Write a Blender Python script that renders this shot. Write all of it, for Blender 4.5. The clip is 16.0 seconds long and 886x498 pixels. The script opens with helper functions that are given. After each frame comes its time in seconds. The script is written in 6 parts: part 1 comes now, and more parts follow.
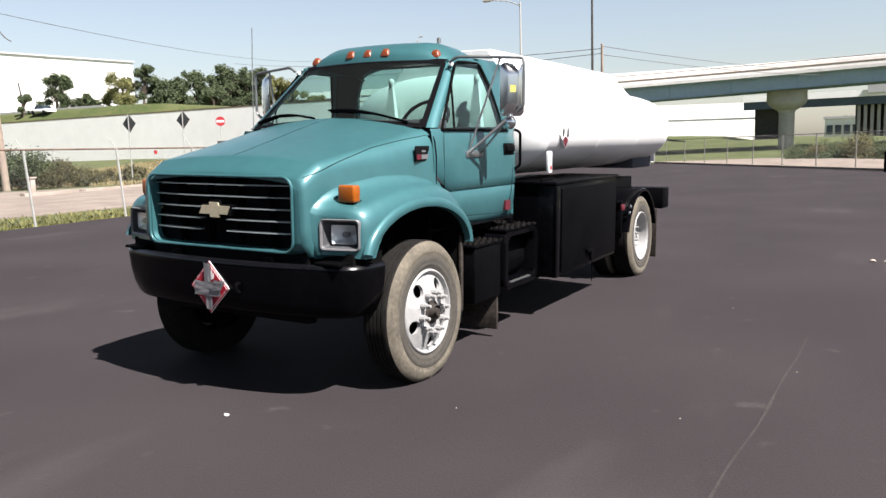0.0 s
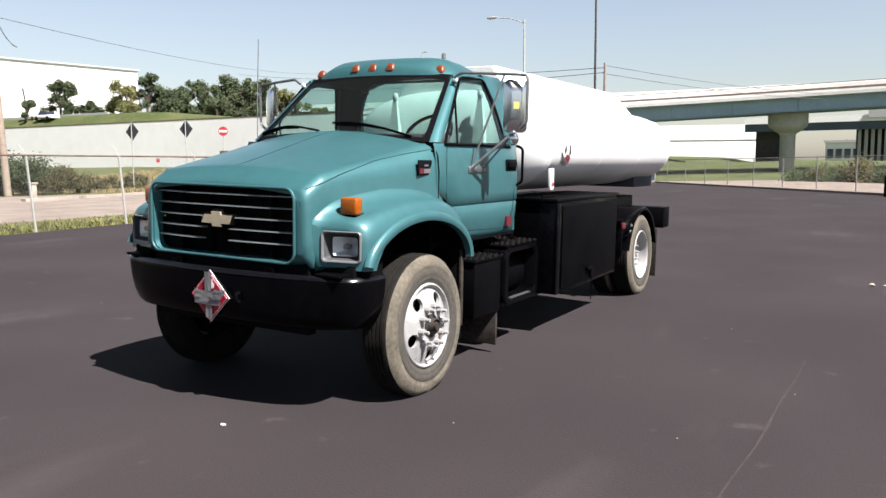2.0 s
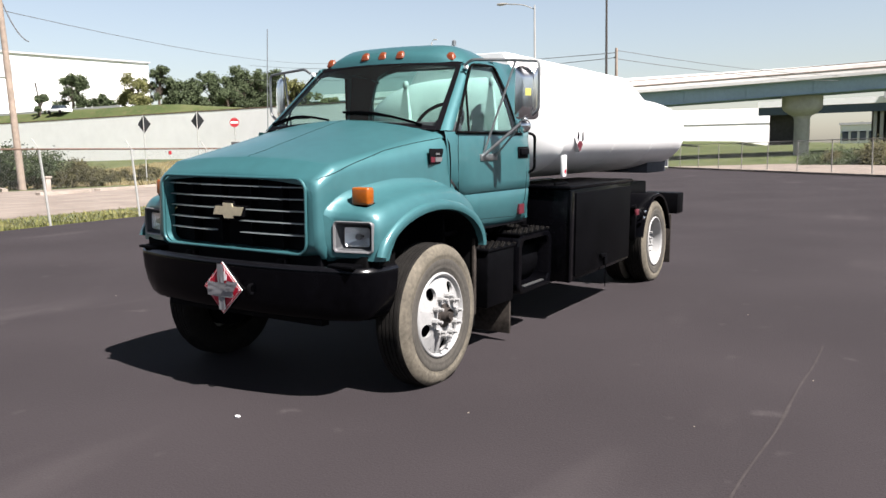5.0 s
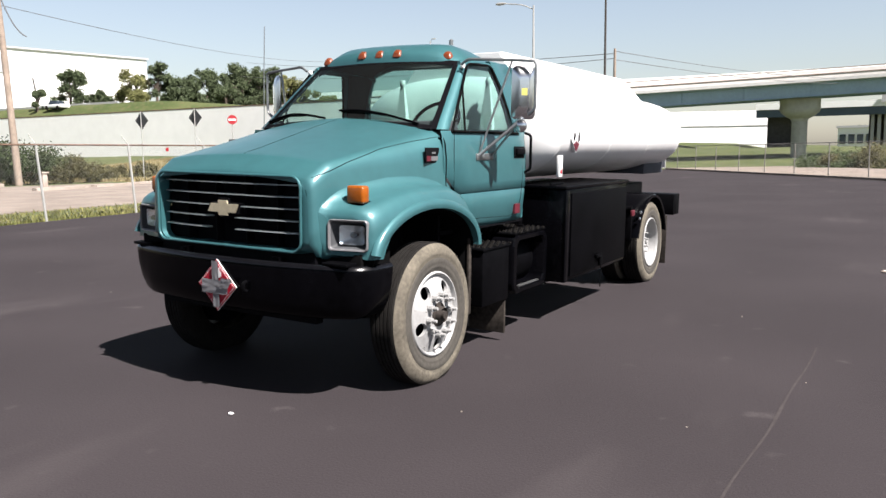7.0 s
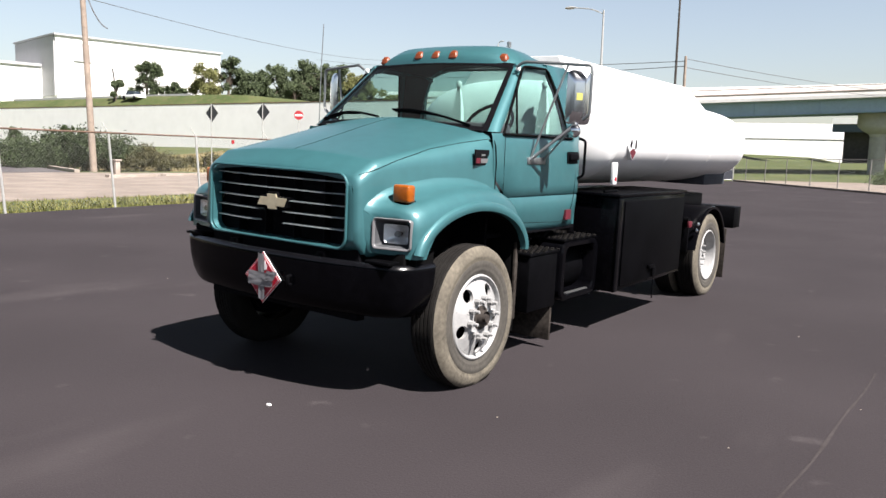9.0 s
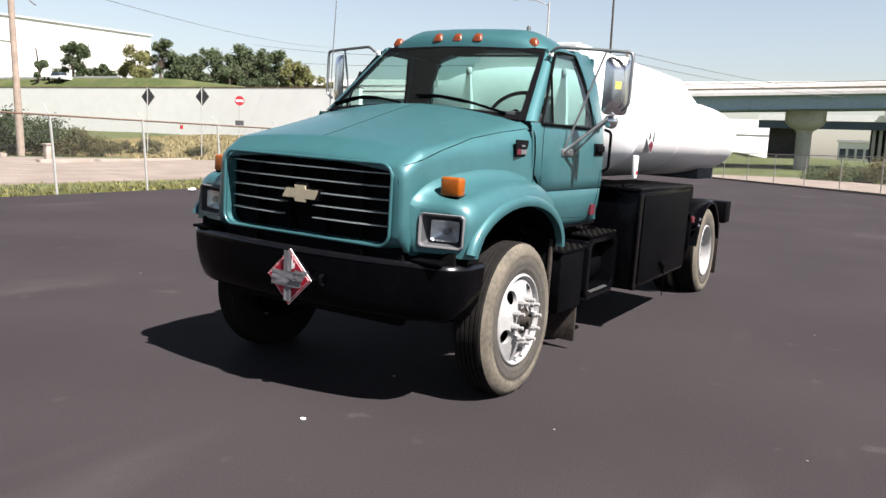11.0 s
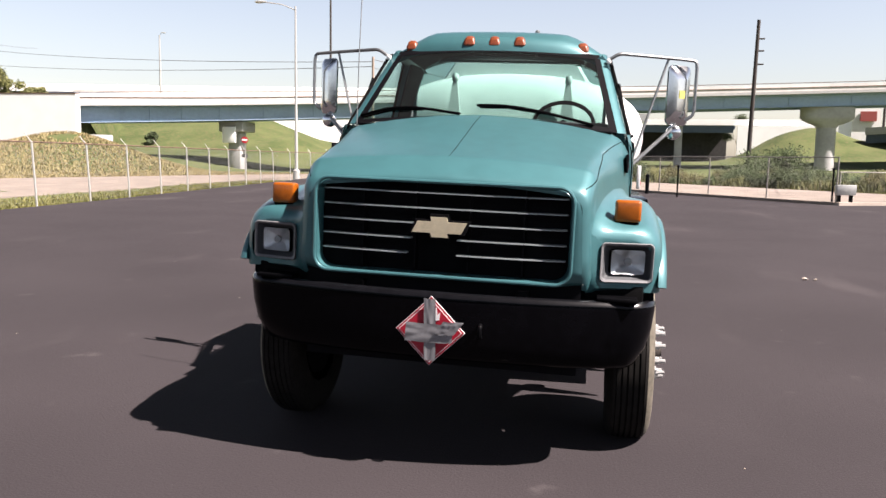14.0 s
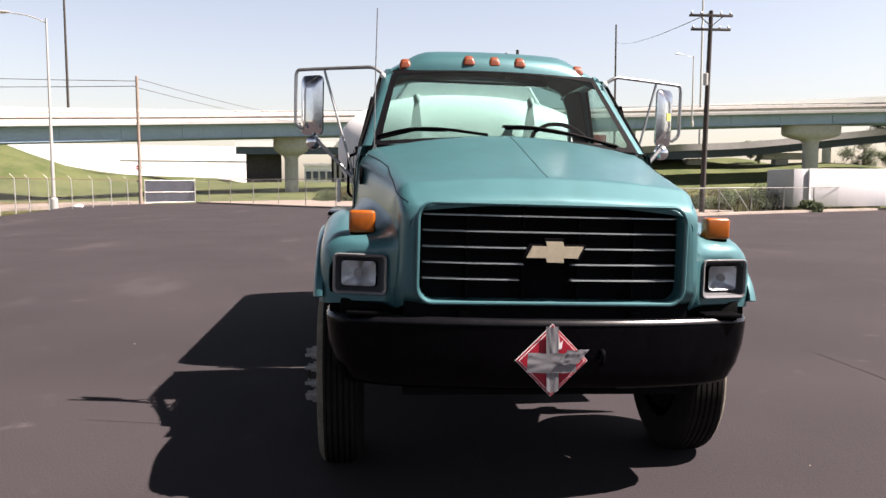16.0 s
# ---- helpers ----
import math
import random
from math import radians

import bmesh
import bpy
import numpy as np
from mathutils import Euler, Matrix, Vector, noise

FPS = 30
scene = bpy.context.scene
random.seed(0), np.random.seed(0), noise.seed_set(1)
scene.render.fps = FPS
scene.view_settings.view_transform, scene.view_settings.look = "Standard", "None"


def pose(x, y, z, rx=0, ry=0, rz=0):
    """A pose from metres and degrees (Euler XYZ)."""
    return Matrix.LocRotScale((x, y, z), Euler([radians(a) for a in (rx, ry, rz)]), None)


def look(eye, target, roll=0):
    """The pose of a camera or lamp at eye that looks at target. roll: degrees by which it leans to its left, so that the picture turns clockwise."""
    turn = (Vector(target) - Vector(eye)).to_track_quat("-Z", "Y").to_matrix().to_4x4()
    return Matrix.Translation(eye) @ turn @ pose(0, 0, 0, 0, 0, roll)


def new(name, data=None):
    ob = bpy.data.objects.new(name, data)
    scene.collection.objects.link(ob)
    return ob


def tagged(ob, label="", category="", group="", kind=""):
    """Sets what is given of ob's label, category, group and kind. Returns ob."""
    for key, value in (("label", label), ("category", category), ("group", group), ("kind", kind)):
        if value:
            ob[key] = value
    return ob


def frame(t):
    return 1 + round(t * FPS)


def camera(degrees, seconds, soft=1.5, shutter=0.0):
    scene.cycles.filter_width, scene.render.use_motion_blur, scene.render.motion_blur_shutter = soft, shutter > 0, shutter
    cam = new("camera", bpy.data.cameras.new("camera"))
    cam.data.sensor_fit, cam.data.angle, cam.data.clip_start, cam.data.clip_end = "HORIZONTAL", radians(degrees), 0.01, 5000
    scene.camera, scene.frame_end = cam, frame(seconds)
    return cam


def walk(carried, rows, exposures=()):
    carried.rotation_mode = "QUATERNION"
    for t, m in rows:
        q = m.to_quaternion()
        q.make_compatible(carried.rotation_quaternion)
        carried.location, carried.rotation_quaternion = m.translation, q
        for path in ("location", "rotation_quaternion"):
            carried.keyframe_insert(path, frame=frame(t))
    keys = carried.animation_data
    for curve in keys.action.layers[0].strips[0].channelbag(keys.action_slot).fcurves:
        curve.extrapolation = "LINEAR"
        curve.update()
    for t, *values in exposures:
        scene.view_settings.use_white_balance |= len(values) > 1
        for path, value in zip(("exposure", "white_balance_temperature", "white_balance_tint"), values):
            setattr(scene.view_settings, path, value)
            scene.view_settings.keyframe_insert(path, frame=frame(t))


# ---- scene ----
cam = camera(58.9, 16.0)
PATH = [
    (0, (3.985, -3.779, 1.625), (2.982, -2.067, 1.376), -1.7),
    (0.5, (3.983, -3.776, 1.629), (3.0, -2.049, 1.398), -1.5),
    (1, (3.987, -3.776, 1.631), (3.008, -2.045, 1.414), -1.8),
    (1.5, (3.991, -3.778, 1.627), (3.025, -2.041, 1.403), -1.1),
    (2, (3.982, -3.794, 1.624), (2.979, -2.077, 1.412), -0.4),
    (2.5, (3.972, -3.791, 1.62), (2.932, -2.1, 1.375), -0.2),
    (3, (3.956, -3.786, 1.614), (2.889, -2.114, 1.354), -0.2),
    (3.5, (3.938, -3.769, 1.616), (2.881, -2.092, 1.35), -0.2),
    (4, (3.942, -3.764, 1.618), (2.893, -2.082, 1.355), -0.7),
    (4.5, (3.946, -3.757, 1.619), (2.903, -2.071, 1.357), -1.0),
    (5, (3.962, -3.763, 1.625), (2.933, -2.065, 1.384), -1.2),
    (7.5, (3.98, -3.754, 1.622), (2.954, -2.055, 1.378), -0.5),
    (8, (3.986, -3.731, 1.619), (2.908, -2.065, 1.369), -0.2),
    (8.5, (4.007, -3.693, 1.624), (2.885, -2.056, 1.376), 0.4),
    (9, (4.041, -3.678, 1.624), (2.893, -2.058, 1.384), 1.5),
    (11.5, (2.842, -3.749, 1.6), (1.922, -1.995, 1.322), 1.6),
    (12, (2.423, -3.812, 1.627), (1.66, -1.988, 1.33), -1.0),
    (12.5, (2.016, -3.808, 1.594), (1.389, -1.936, 1.272), 0.5),
    (13, (1.613, -3.829, 1.614), (1.241, -1.876, 1.398), 1.7),
    (13.5, (1.193, -3.883, 1.635), (0.822, -1.928, 1.431), 0.3),
    (14, (0.771, -3.862, 1.616), (0.392, -1.911, 1.389), 0.9),
    (14.5, (0.349, -3.872, 1.605), (0.17, -1.887, 1.437), 1.1),
    (15, (-0.087, -3.848, 1.605), (-0.208, -1.859, 1.433), 0.8),
    (15.5, (-0.523, -3.763, 1.61), (-0.501, -1.77, 1.447), 0.5),
    (16, (-0.948, -3.705, 1.607), (-0.733, -1.724, 1.441), -0.1),
]
walk(cam, [(t, look(eye, target, roll)) for t, eye, target, roll in PATH],
     exposures=[(0, 1.50, 6400, 14), (9, 1.50, 6400, 14), (12, 1.60, 6500, 16), (14, 1.76, 6750, 20), (16, 1.80, 6900, 22)])

# ---- world, sun and exposure ----
SUN = Vector((0.735, -0.17, 1.0)).normalized()
world = bpy.data.worlds.new("sky")
scene.world = world
world.use_nodes = True
wn = world.node_tree
sky = wn.nodes.new("ShaderNodeTexSky")
sky.sky_type, sky.sun_disc = "NISHITA", False
sky.sun_elevation = math.asin(SUN.z)
sky.sun_rotation = math.atan2(SUN.x, SUN.y)
sky.air_density, sky.dust_density, sky.ozone_density = 1.2, 1.0, 1.0
haze = wn.nodes.new("ShaderNodeHueSaturation")
haze.inputs["Saturation"].default_value = 0.72
wn.links.new(sky.outputs[0], haze.inputs["Color"])
wn.links.new(haze.outputs[0], wn.nodes["Background"].inputs[0])
# low haze pales the horizon sky; the zenith is dimmed to deepen the shade
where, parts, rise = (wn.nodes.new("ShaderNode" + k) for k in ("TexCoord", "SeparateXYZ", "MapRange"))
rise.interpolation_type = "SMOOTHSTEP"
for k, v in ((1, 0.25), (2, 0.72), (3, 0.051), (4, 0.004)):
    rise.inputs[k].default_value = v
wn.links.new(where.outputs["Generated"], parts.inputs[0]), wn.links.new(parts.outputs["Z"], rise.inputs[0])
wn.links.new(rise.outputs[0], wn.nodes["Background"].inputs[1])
lamp = bpy.data.lights.new("sun", "SUN")
lamp.energy, lamp.angle, lamp.color = 5.0, radians(0.53), (1.0, 0.95, 0.89)
sun = new("sun", lamp)
sun.matrix_world = look(SUN * 50, (0, 0, 0))


# ---- materials ----
def mat(name, base, rough=0.6, metal=0.0, vary=0.15, scale=6.0, bump=0.0, bscale=60.0, coat=0.0, tint=None, island=0.0, fine=40.0, spec=0.5, coat_rough=0.07):
    """A surface with colour that varies at two scales, and fine relief."""
    m = bpy.data.materials.new(name)
    m.use_nodes = True
    nt = m.node_tree
    b = nt.nodes["Principled BSDF"]
    b.inputs["Roughness"].default_value, b.inputs["Metallic"].default_value = rough, metal
    b.inputs["Specular IOR Level"].default_value = spec
    b.inputs["Coat Weight"].default_value, b.inputs["Coat Roughness"].default_value = coat, coat_rough
    tc = nt.nodes.new("ShaderNodeTexCoord")
    n1, n2 = nt.nodes.new("ShaderNodeTexNoise"), nt.nodes.new("ShaderNodeTexNoise")
    for n, s in ((n1, scale), (n2, scale * fine / 6)):
        n.inputs["Scale"].default_value, n.inputs["Detail"].default_value = s, 5
        nt.links.new(tc.outputs["Object"], n.inputs["Vector"])
    add = nt.nodes.new("ShaderNodeMath")
    add.operation = "ADD"
    nt.links.new(n1.outputs[0], add.inputs[0]), nt.links.new(n2.outputs[0], add.inputs[1])
    ramp = nt.nodes.new("ShaderNodeMapRange")
    ramp.inputs[1].default_value, ramp.inputs[2].default_value = 0.65, 1.35
    nt.links.new(add.outputs[0], ramp.inputs[0])
    mix = nt.nodes.new("ShaderNodeMix")
    mix.data_type = "RGBA"
    lo = [c * (1 - vary) for c in base]
    hi = tint or [min(1, c * (1 + vary)) for c in base]
    mix.inputs[6].default_value, mix.inputs[7].default_value = (*lo, 1), (*hi, 1)
    nt.links.new(ramp.outputs[0], mix.inputs[0])
    out = mix.outputs[2]
    if island:
        geo, hsv = nt.nodes.new("ShaderNodeNewGeometry"), nt.nodes.new("ShaderNodeHueSaturation")
        r2 = nt.nodes.new("ShaderNodeMapRange")
        r2.inputs[3].default_value, r2.inputs[4].default_value = 1 - island, 1 + island
        nt.links.new(geo.outputs["Random Per Island"], r2.inputs[0])
        nt.links.new(r2.outputs[0], hsv.inputs["Value"]), nt.links.new(out, hsv.inputs["Color"])
        out = hsv.outputs[0]
    nt.links.new(out, b.inputs["Base Color"])
    if bump:
        n3, bp = nt.nodes.new("ShaderNodeTexNoise"), nt.nodes.new("ShaderNodeBump")
        n3.inputs["Scale"].default_value, n3.inputs["Detail"].default_value = bscale, 4
        nt.links.new(tc.outputs["Object"], n3.inputs["Vector"])
        bp.inputs["Strength"].default_value, bp.inputs["Distance"].default_value = bump, 0.01
        nt.links.new(n3.outputs[0], bp.inputs["Height"]), nt.links.new(bp.outputs[0], b.inputs["Normal"])
    return m


def glass_mat(name, tint, ior=1.5, haze=0.0):
    """A thin pane: clear, with the sheen of its surface."""
    m = bpy.data.materials.new(name)
    m.use_nodes = True
    nt = m.node_tree
    nt.nodes.remove(nt.nodes["Principled BSDF"])
    tr, gl, lw, pw, fr, mx = (nt.nodes.new("ShaderNode" + k) for k in ("BsdfTransparent", "BsdfGlossy", "LayerWeight", "Math", "MapRange", "MixShader"))
    pw.operation, pw.inputs[1].default_value = "POWER", 5.0
    fr.inputs[3].default_value, fr.inputs[4].default_value = ((ior - 1) / (ior + 1)) ** 2, 1.0
    tr.inputs[0].default_value = (*tint, 1)
    gl.inputs["Roughness"].default_value = 0.02
    nt.links.new(lw.outputs["Facing"], pw.inputs[0]), nt.links.new(pw.outputs[0], fr.inputs[0])
    nt.links.new(fr.outputs[0], mx.inputs[0]), nt.links.new(tr.outputs[0], mx.inputs[1]), nt.links.new(gl.outputs[0], mx.inputs[2])
    last = mx
    if haze:
        df, mx2 = nt.nodes.new("ShaderNodeBsdfDiffuse"), nt.nodes.new("ShaderNodeMixShader")
        df.inputs[0].default_value = (0.7, 0.72, 0.7, 1)
        mx2.inputs[0].default_value = haze
        nt.links.new(mx.outputs[0], mx2.inputs[1]), nt.links.new(df.outputs[0], mx2.inputs[2])
        last = mx2
    nt.links.new(last.outputs[0], nt.nodes["Material Output"].inputs[0])
    return m


TEAL = mat("teal_paint", (0.033, 0.122, 0.134), 0.58, 0.34, vary=0.10, scale=1.5, coat=0.75, bump=0.02, bscale=300, spec=0.4, coat_rough=0.22)
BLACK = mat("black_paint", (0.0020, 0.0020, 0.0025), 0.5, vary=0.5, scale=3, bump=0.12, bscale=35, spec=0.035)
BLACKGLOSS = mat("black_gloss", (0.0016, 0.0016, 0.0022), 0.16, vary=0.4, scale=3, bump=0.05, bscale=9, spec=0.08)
LIPBLACK = mat("polished_black", (0.004, 0.004, 0.005), 0.22, vary=0.4, scale=4, bump=0.04, bscale=12, spec=0.5)
PLASTIC = mat("black_plastic", (0.0040, 0.0040, 0.0050), 0.6, vary=0.3, scale=8, spec=0.04)
SEAL = mat("rubber_seal", (0.0030, 0.0030, 0.0032), 0.8, spec=0.05)
FLAP = mat("dusty_rubber", (0.035, 0.030, 0.026), 0.9, vary=0.6, scale=5, spec=0.1)
DARKRED = mat("faded_red", (0.085, 0.006, 0.014), 0.6, vary=0.3, scale=20)
TYREPALE = mat("pale_sidewall", (0.106, 0.093, 0.070), 0.9, vary=0.45, scale=6, bump=0.3, bscale=40)
TYRE = mat("dusty_sidewall", (0.052, 0.047, 0.039), 0.9, vary=0.35, scale=5, bump=0.3, bscale=40)
TREAD = mat("tread_rubber", (0.014, 0.013, 0.012), 0.9, vary=0.4, scale=12, spec=0.1)
WHITE = mat("white_paint", (0.84, 0.84, 0.83), 0.35, vary=0.04, scale=1.2, coat=0.2)
WHEELWHITE = mat("wheel_white", (0.30, 0.30, 0.295), 0.5, vary=0.12, scale=7)
CHROME = mat("chrome", (0.72, 0.73, 0.74), 0.18, 1.0, vary=0.08, scale=15)
DULLMETAL = mat("dull_steel", (0.30, 0.31, 0.31), 0.42, 0.9, vary=0.25, scale=20)
RUST = mat("rusty_hub", (0.030, 0.024, 0.020), 0.8, 0.2, vary=0.5, scale=25)
YELLOW = mat("yellow_label", (0.50, 0.47, 0.12), 0.6)
BAR = mat("bar_paint", (0.40, 0.46, 0.47), 0.3, 0.5, vary=0.1, scale=8)
SILVER = mat("silver_plastic", (0.17, 0.17, 0.175), 0.4, 0.3, vary=0.1)
GOLD = mat("gold_emblem", (0.62, 0.55, 0.39), 0.4, 0.5, vary=0.12, scale=30)
AMBER = mat("amber_lens", (0.27, 0.066, 0.002), 0.3, vary=0.22, scale=30, coat=0.25, bump=0.06, bscale=160)
MARKER = mat("marker_lens", (0.17, 0.036, 0.010), 0.4, vary=0.4, scale=40, coat=0.2)
RED = mat("red_sheet", (0.33, 0.006, 0.022), 0.5, vary=0.15, scale=14)
TAPE = mat("silver_tape", (0.21, 0.21, 0.22), 0.42, 0.3, vary=0.12, scale=12, bump=0.15, bscale=14)
PAPER = mat("white_sheet", (0.74, 0.74, 0.74), 0.6, vary=0.06)
INK = mat("dark_ink", (0.005, 0.005, 0.006), 0.7, spec=0.04)
SEAT = mat("grey_cloth", (0.045, 0.05, 0.055), 0.9, vary=0.2, scale=20)
DASH = mat("dash_plastic", (0.045, 0.048, 0.052), 0.7, vary=0.2)
LINER = mat("headliner", (0.007, 0.009, 0.012), 0.9, vary=0.1)
REFLECT = mat("reflector", (0.82, 0.83, 0.84), 0.30, 1.0, vary=0.06, scale=25, bump=0.6, bscale=55)
LAMPGLASS = glass_mat("lamp_glass", (0.93, 0.95, 0.96))
GLASS = glass_mat("tinted_glass", (0.64, 0.78, 0.755), haze=0.007)
MIRROR = mat("mirror_glass", (0.72, 0.74, 0.75), 0.04, 1.0, vary=0.02)


def ground_mat(name, a, b, scale, rough=0.95, bump=0.4, bscale=30.0, c=None, streak=None, speck=None, spec=0.3):
    """Ground with patches, a fine grain, and where given pale stains and specks of stone."""
    m = bpy.data.materials.new(name)
    m.use_nodes = True
    nt = m.node_tree
    bs = nt.nodes["Principled BSDF"]
    bs.inputs["Roughness"].default_value, bs.inputs["Specular IOR Level"].default_value = rough, spec
    tc = nt.nodes.new("ShaderNodeTexCoord")

    def noise_at(s, detail=6, stretch=(1, 1, 1)):
        mp, n = nt.nodes.new("ShaderNodeMapping"), nt.nodes.new("ShaderNodeTexNoise")
        mp.inputs["Scale"].default_value = stretch
        n.inputs["Scale"].default_value, n.inputs["Detail"].default_value = s, detail
        nt.links.new(tc.outputs["Object"], mp.inputs[0]), nt.links.new(mp.outputs[0], n.inputs["Vector"])
        return n.outputs[0]

    def ranged(v, lo, hi):
        r = nt.nodes.new("ShaderNodeMapRange")
        r.inputs[1].default_value, r.inputs[2].default_value = lo, hi
        nt.links.new(v, r.inputs[0])
        return r.outputs[0]

    def blend(f, x, y):
        mx = nt.nodes.new("ShaderNodeMix")
        mx.data_type = "RGBA"
        for sock, v in ((0, f), (6, x), (7, y)):
            if isinstance(v, tuple):
                mx.inputs[sock].default_value = (*v, 1)
            else:
                nt.links.new(v, mx.inputs[sock])
        return mx.outputs[2]

    col = blend(ranged(noise_at(scale), 0.38, 0.62), a, b)
    if c:
        col = blend(ranged(noise_at(scale * 9), 0.5, 0.7), col, c)
    grain = ranged(noise_at(bscale * 2, 3), 0.25, 0.75)
    mul = nt.nodes.new("ShaderNodeMix")
    mul.data_type, mul.blend_type = "RGBA", "MULTIPLY"
    mul.inputs[0].default_value = 0.45
    nt.links.new(col, mul.inputs[6]), nt.links.new(grain, mul.inputs[7])
    col = mul.outputs[2]
    if streak:
        col = blend(ranged(noise_at(0.55, 7, (1.0, 0.35, 1)), 0.60, 0.82), col, streak)
        col = blend(ranged(noise_at(2.6, 5), 0.66, 0.80), col, streak)
    if speck:
        col = blend(ranged(noise_at(55, 2), 0.76, 0.80), col, speck)
    nt.links.new(col, bs.inputs["Base Color"])
    bp = nt.nodes.new("ShaderNodeBump")
    bp.inputs["Strength"].default_value, bp.inputs["Distance"].default_value = bump, 0.01
    nt.links.new(noise_at(bscale, 5), bp.inputs["Height"]), nt.links.new(bp.outputs[0], bs.inputs["Normal"])
    return m


ASPHALT = ground_mat("sealed_asphalt", (0.0372, 0.0318, 0.0342), (0.0448, 0.0383, 0.0410), 0.35, 0.9, 0.35, 60, streak=(0.064, 0.056, 0.057), speck=(0.085, 0.075, 0.075), spec=0.13)
OLDROAD = ground_mat("old_asphalt", (0.10, 0.09, 0.095), (0.13, 0.12, 0.12), 0.5)
CONCRETE = ground_mat("pale_concrete", (0.23, 0.19, 0.16), (0.31, 0.26, 0.22), 0.6, 0.9, 0.3, 20)
KERB = ground_mat("kerb_concrete", (0.40, 0.34, 0.28), (0.50, 0.43, 0.37), 1.2, 0.9, 0.3, 20)
SOIL = ground_mat("grassy_soil", (0.055, 0.082, 0.022), (0.100, 0.120, 0.042), 0.16, 1.0, 0.8, 6, c=(0.125, 0.115, 0.052))
WALLCON = mat("white_concrete", (0.88, 0.875, 0.865), 0.9, vary=0.05, scale=0.12, spec=0.2)
PARAPET = mat("parapet_concrete", (0.52, 0.50, 0.485), 0.9, vary=0.14, scale=0.22, spec=0.2)
PIERCON = mat("pier_concrete", (0.37, 0.37, 0.365), 0.9, vary=0.14, scale=0.35, spec=0.2)
# shade under the low bridge is put into this colour; the ledge shares it
SHADEDARK = mat("shade_and_dark_concrete", (0.055, 0.052, 0.052), 0.9, vary=0.3, scale=0.3, spec=0.2)
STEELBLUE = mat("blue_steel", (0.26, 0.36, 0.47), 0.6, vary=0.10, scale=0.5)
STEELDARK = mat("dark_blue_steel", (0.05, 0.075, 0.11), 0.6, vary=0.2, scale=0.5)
GALV = mat("galvanised", (0.45, 0.45, 0.43), 0.5, 0.4, vary=0.15, scale=10)
NET = mat("wire_net", (0.22, 0.22, 0.21), 0.6, 0.3, vary=0.2, scale=4)
DULLPIPE = mat("dull_pipe", (0.21, 0.20, 0.185), 0.65, 0.2, vary=0.25, scale=6)
RAIL = mat("rusty_rail", (0.145, 0.092, 0.066), 0.8, 0.2, vary=0.5, scale=3)
WOODPOLE = mat("pole_wood", (0.25, 0.20, 0.16), 0.9, vary=0.3, scale=3, bump=0.5, bscale=20)
DARKPOLE = mat("tarred_pole", (0.045, 0.038, 0.034), 0.9, vary=0.3, scale=3)
CABLE = mat("cable", (0.12, 0.125, 0.13), 0.6)
SIGNBACK = mat("sign_back", (0.05, 0.052, 0.055), 0.6, 0.2, vary=0.1)
SIGNRED = mat("sign_red", (0.30, 0.015, 0.022), 0.5)
SCREEN = mat("dark_screen", (0.045, 0.05, 0.062), 0.85, vary=0.2, scale=2)
BLADE = mat("grass_blade", (0.115, 0.14, 0.048), 0.8, vary=0.35, scale=0.35, tint=(0.22, 0.20, 0.07), island=0.35, spec=0.12)
WEED = mat("weed_blade", (0.070, 0.090, 0.032), 0.85, vary=0.35, scale=0.3, tint=(0.14, 0.135, 0.06), island=0.3, spec=0.12)
DRY = mat("dry_grass", (0.36, 0.285, 0.155), 0.85, vary=0.3, scale=0.12, tint=(0.25, 0.215, 0.105), island=0.14, spec=0.12)
LEAF = mat("leaf", (0.068, 0.087, 0.046), 0.7, vary=0.3, scale=0.4, island=0.45, spec=0.12)
LEAFOLIVE = mat("olive_leaf", (0.140, 0.142, 0.058), 0.7, vary=0.3, scale=0.6, island=0.45, spec=0.12)
LEAFSCRUB = mat("scrub_leaf", (0.050, 0.068, 0.032), 0.75, vary=0.3, scale=0.6, island=0.4, spec=0.12)
LEAFDRY = mat("dry_leaf", (0.090, 0.084, 0.040), 0.8, vary=0.3, scale=0.6, island=0.4, spec=0.12)
BARK = mat("bark", (0.09, 0.07, 0.055), 0.95, vary=0.3)
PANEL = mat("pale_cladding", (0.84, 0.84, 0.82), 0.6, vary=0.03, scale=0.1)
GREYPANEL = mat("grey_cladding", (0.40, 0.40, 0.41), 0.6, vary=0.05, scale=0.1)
DARKGLASS = mat("dark_window", (0.03, 0.04, 0.05), 0.15, vary=0.2)
BRICKDARK = mat("dark_wall", (0.060, 0.055, 0.050), 0.9, vary=0.2, scale=1.5)
SCUFF = mat("scuff", (0.046, 0.040, 0.040), 0.95, vary=0.25, scale=8, spec=0.1)
BRICKRED = mat("red_panel", (0.30, 0.06, 0.05), 0.7)


# ---- mesh tools ----
def add_box(bm, c, s, bev=0.0, seg=2):
    got = bmesh.ops.create_cube(bm, size=1, matrix=Matrix.Translation(c) @ Matrix.Diagonal((*s, 1)))
    if bev:
        edges = list({e for v in got["verts"] for e in v.link_edges})
        bmesh.ops.bevel(bm, geom=edges, offset=bev, segments=seg, affect="EDGES", profile=0.5)
    return bm


def box(c, s, bev=0.0, seg=2):
    return add_box(bmesh.new(), c, s, bev, seg)


def span(x0, x1, y0, y1, z0, z1, bev=0.0, seg=2):
    return box(((x0 + x1) / 2, (y0 + y1) / 2, (z0 + z1) / 2), (abs(x1 - x0), abs(y1 - y0), abs(z1 - z0)), bev, seg)


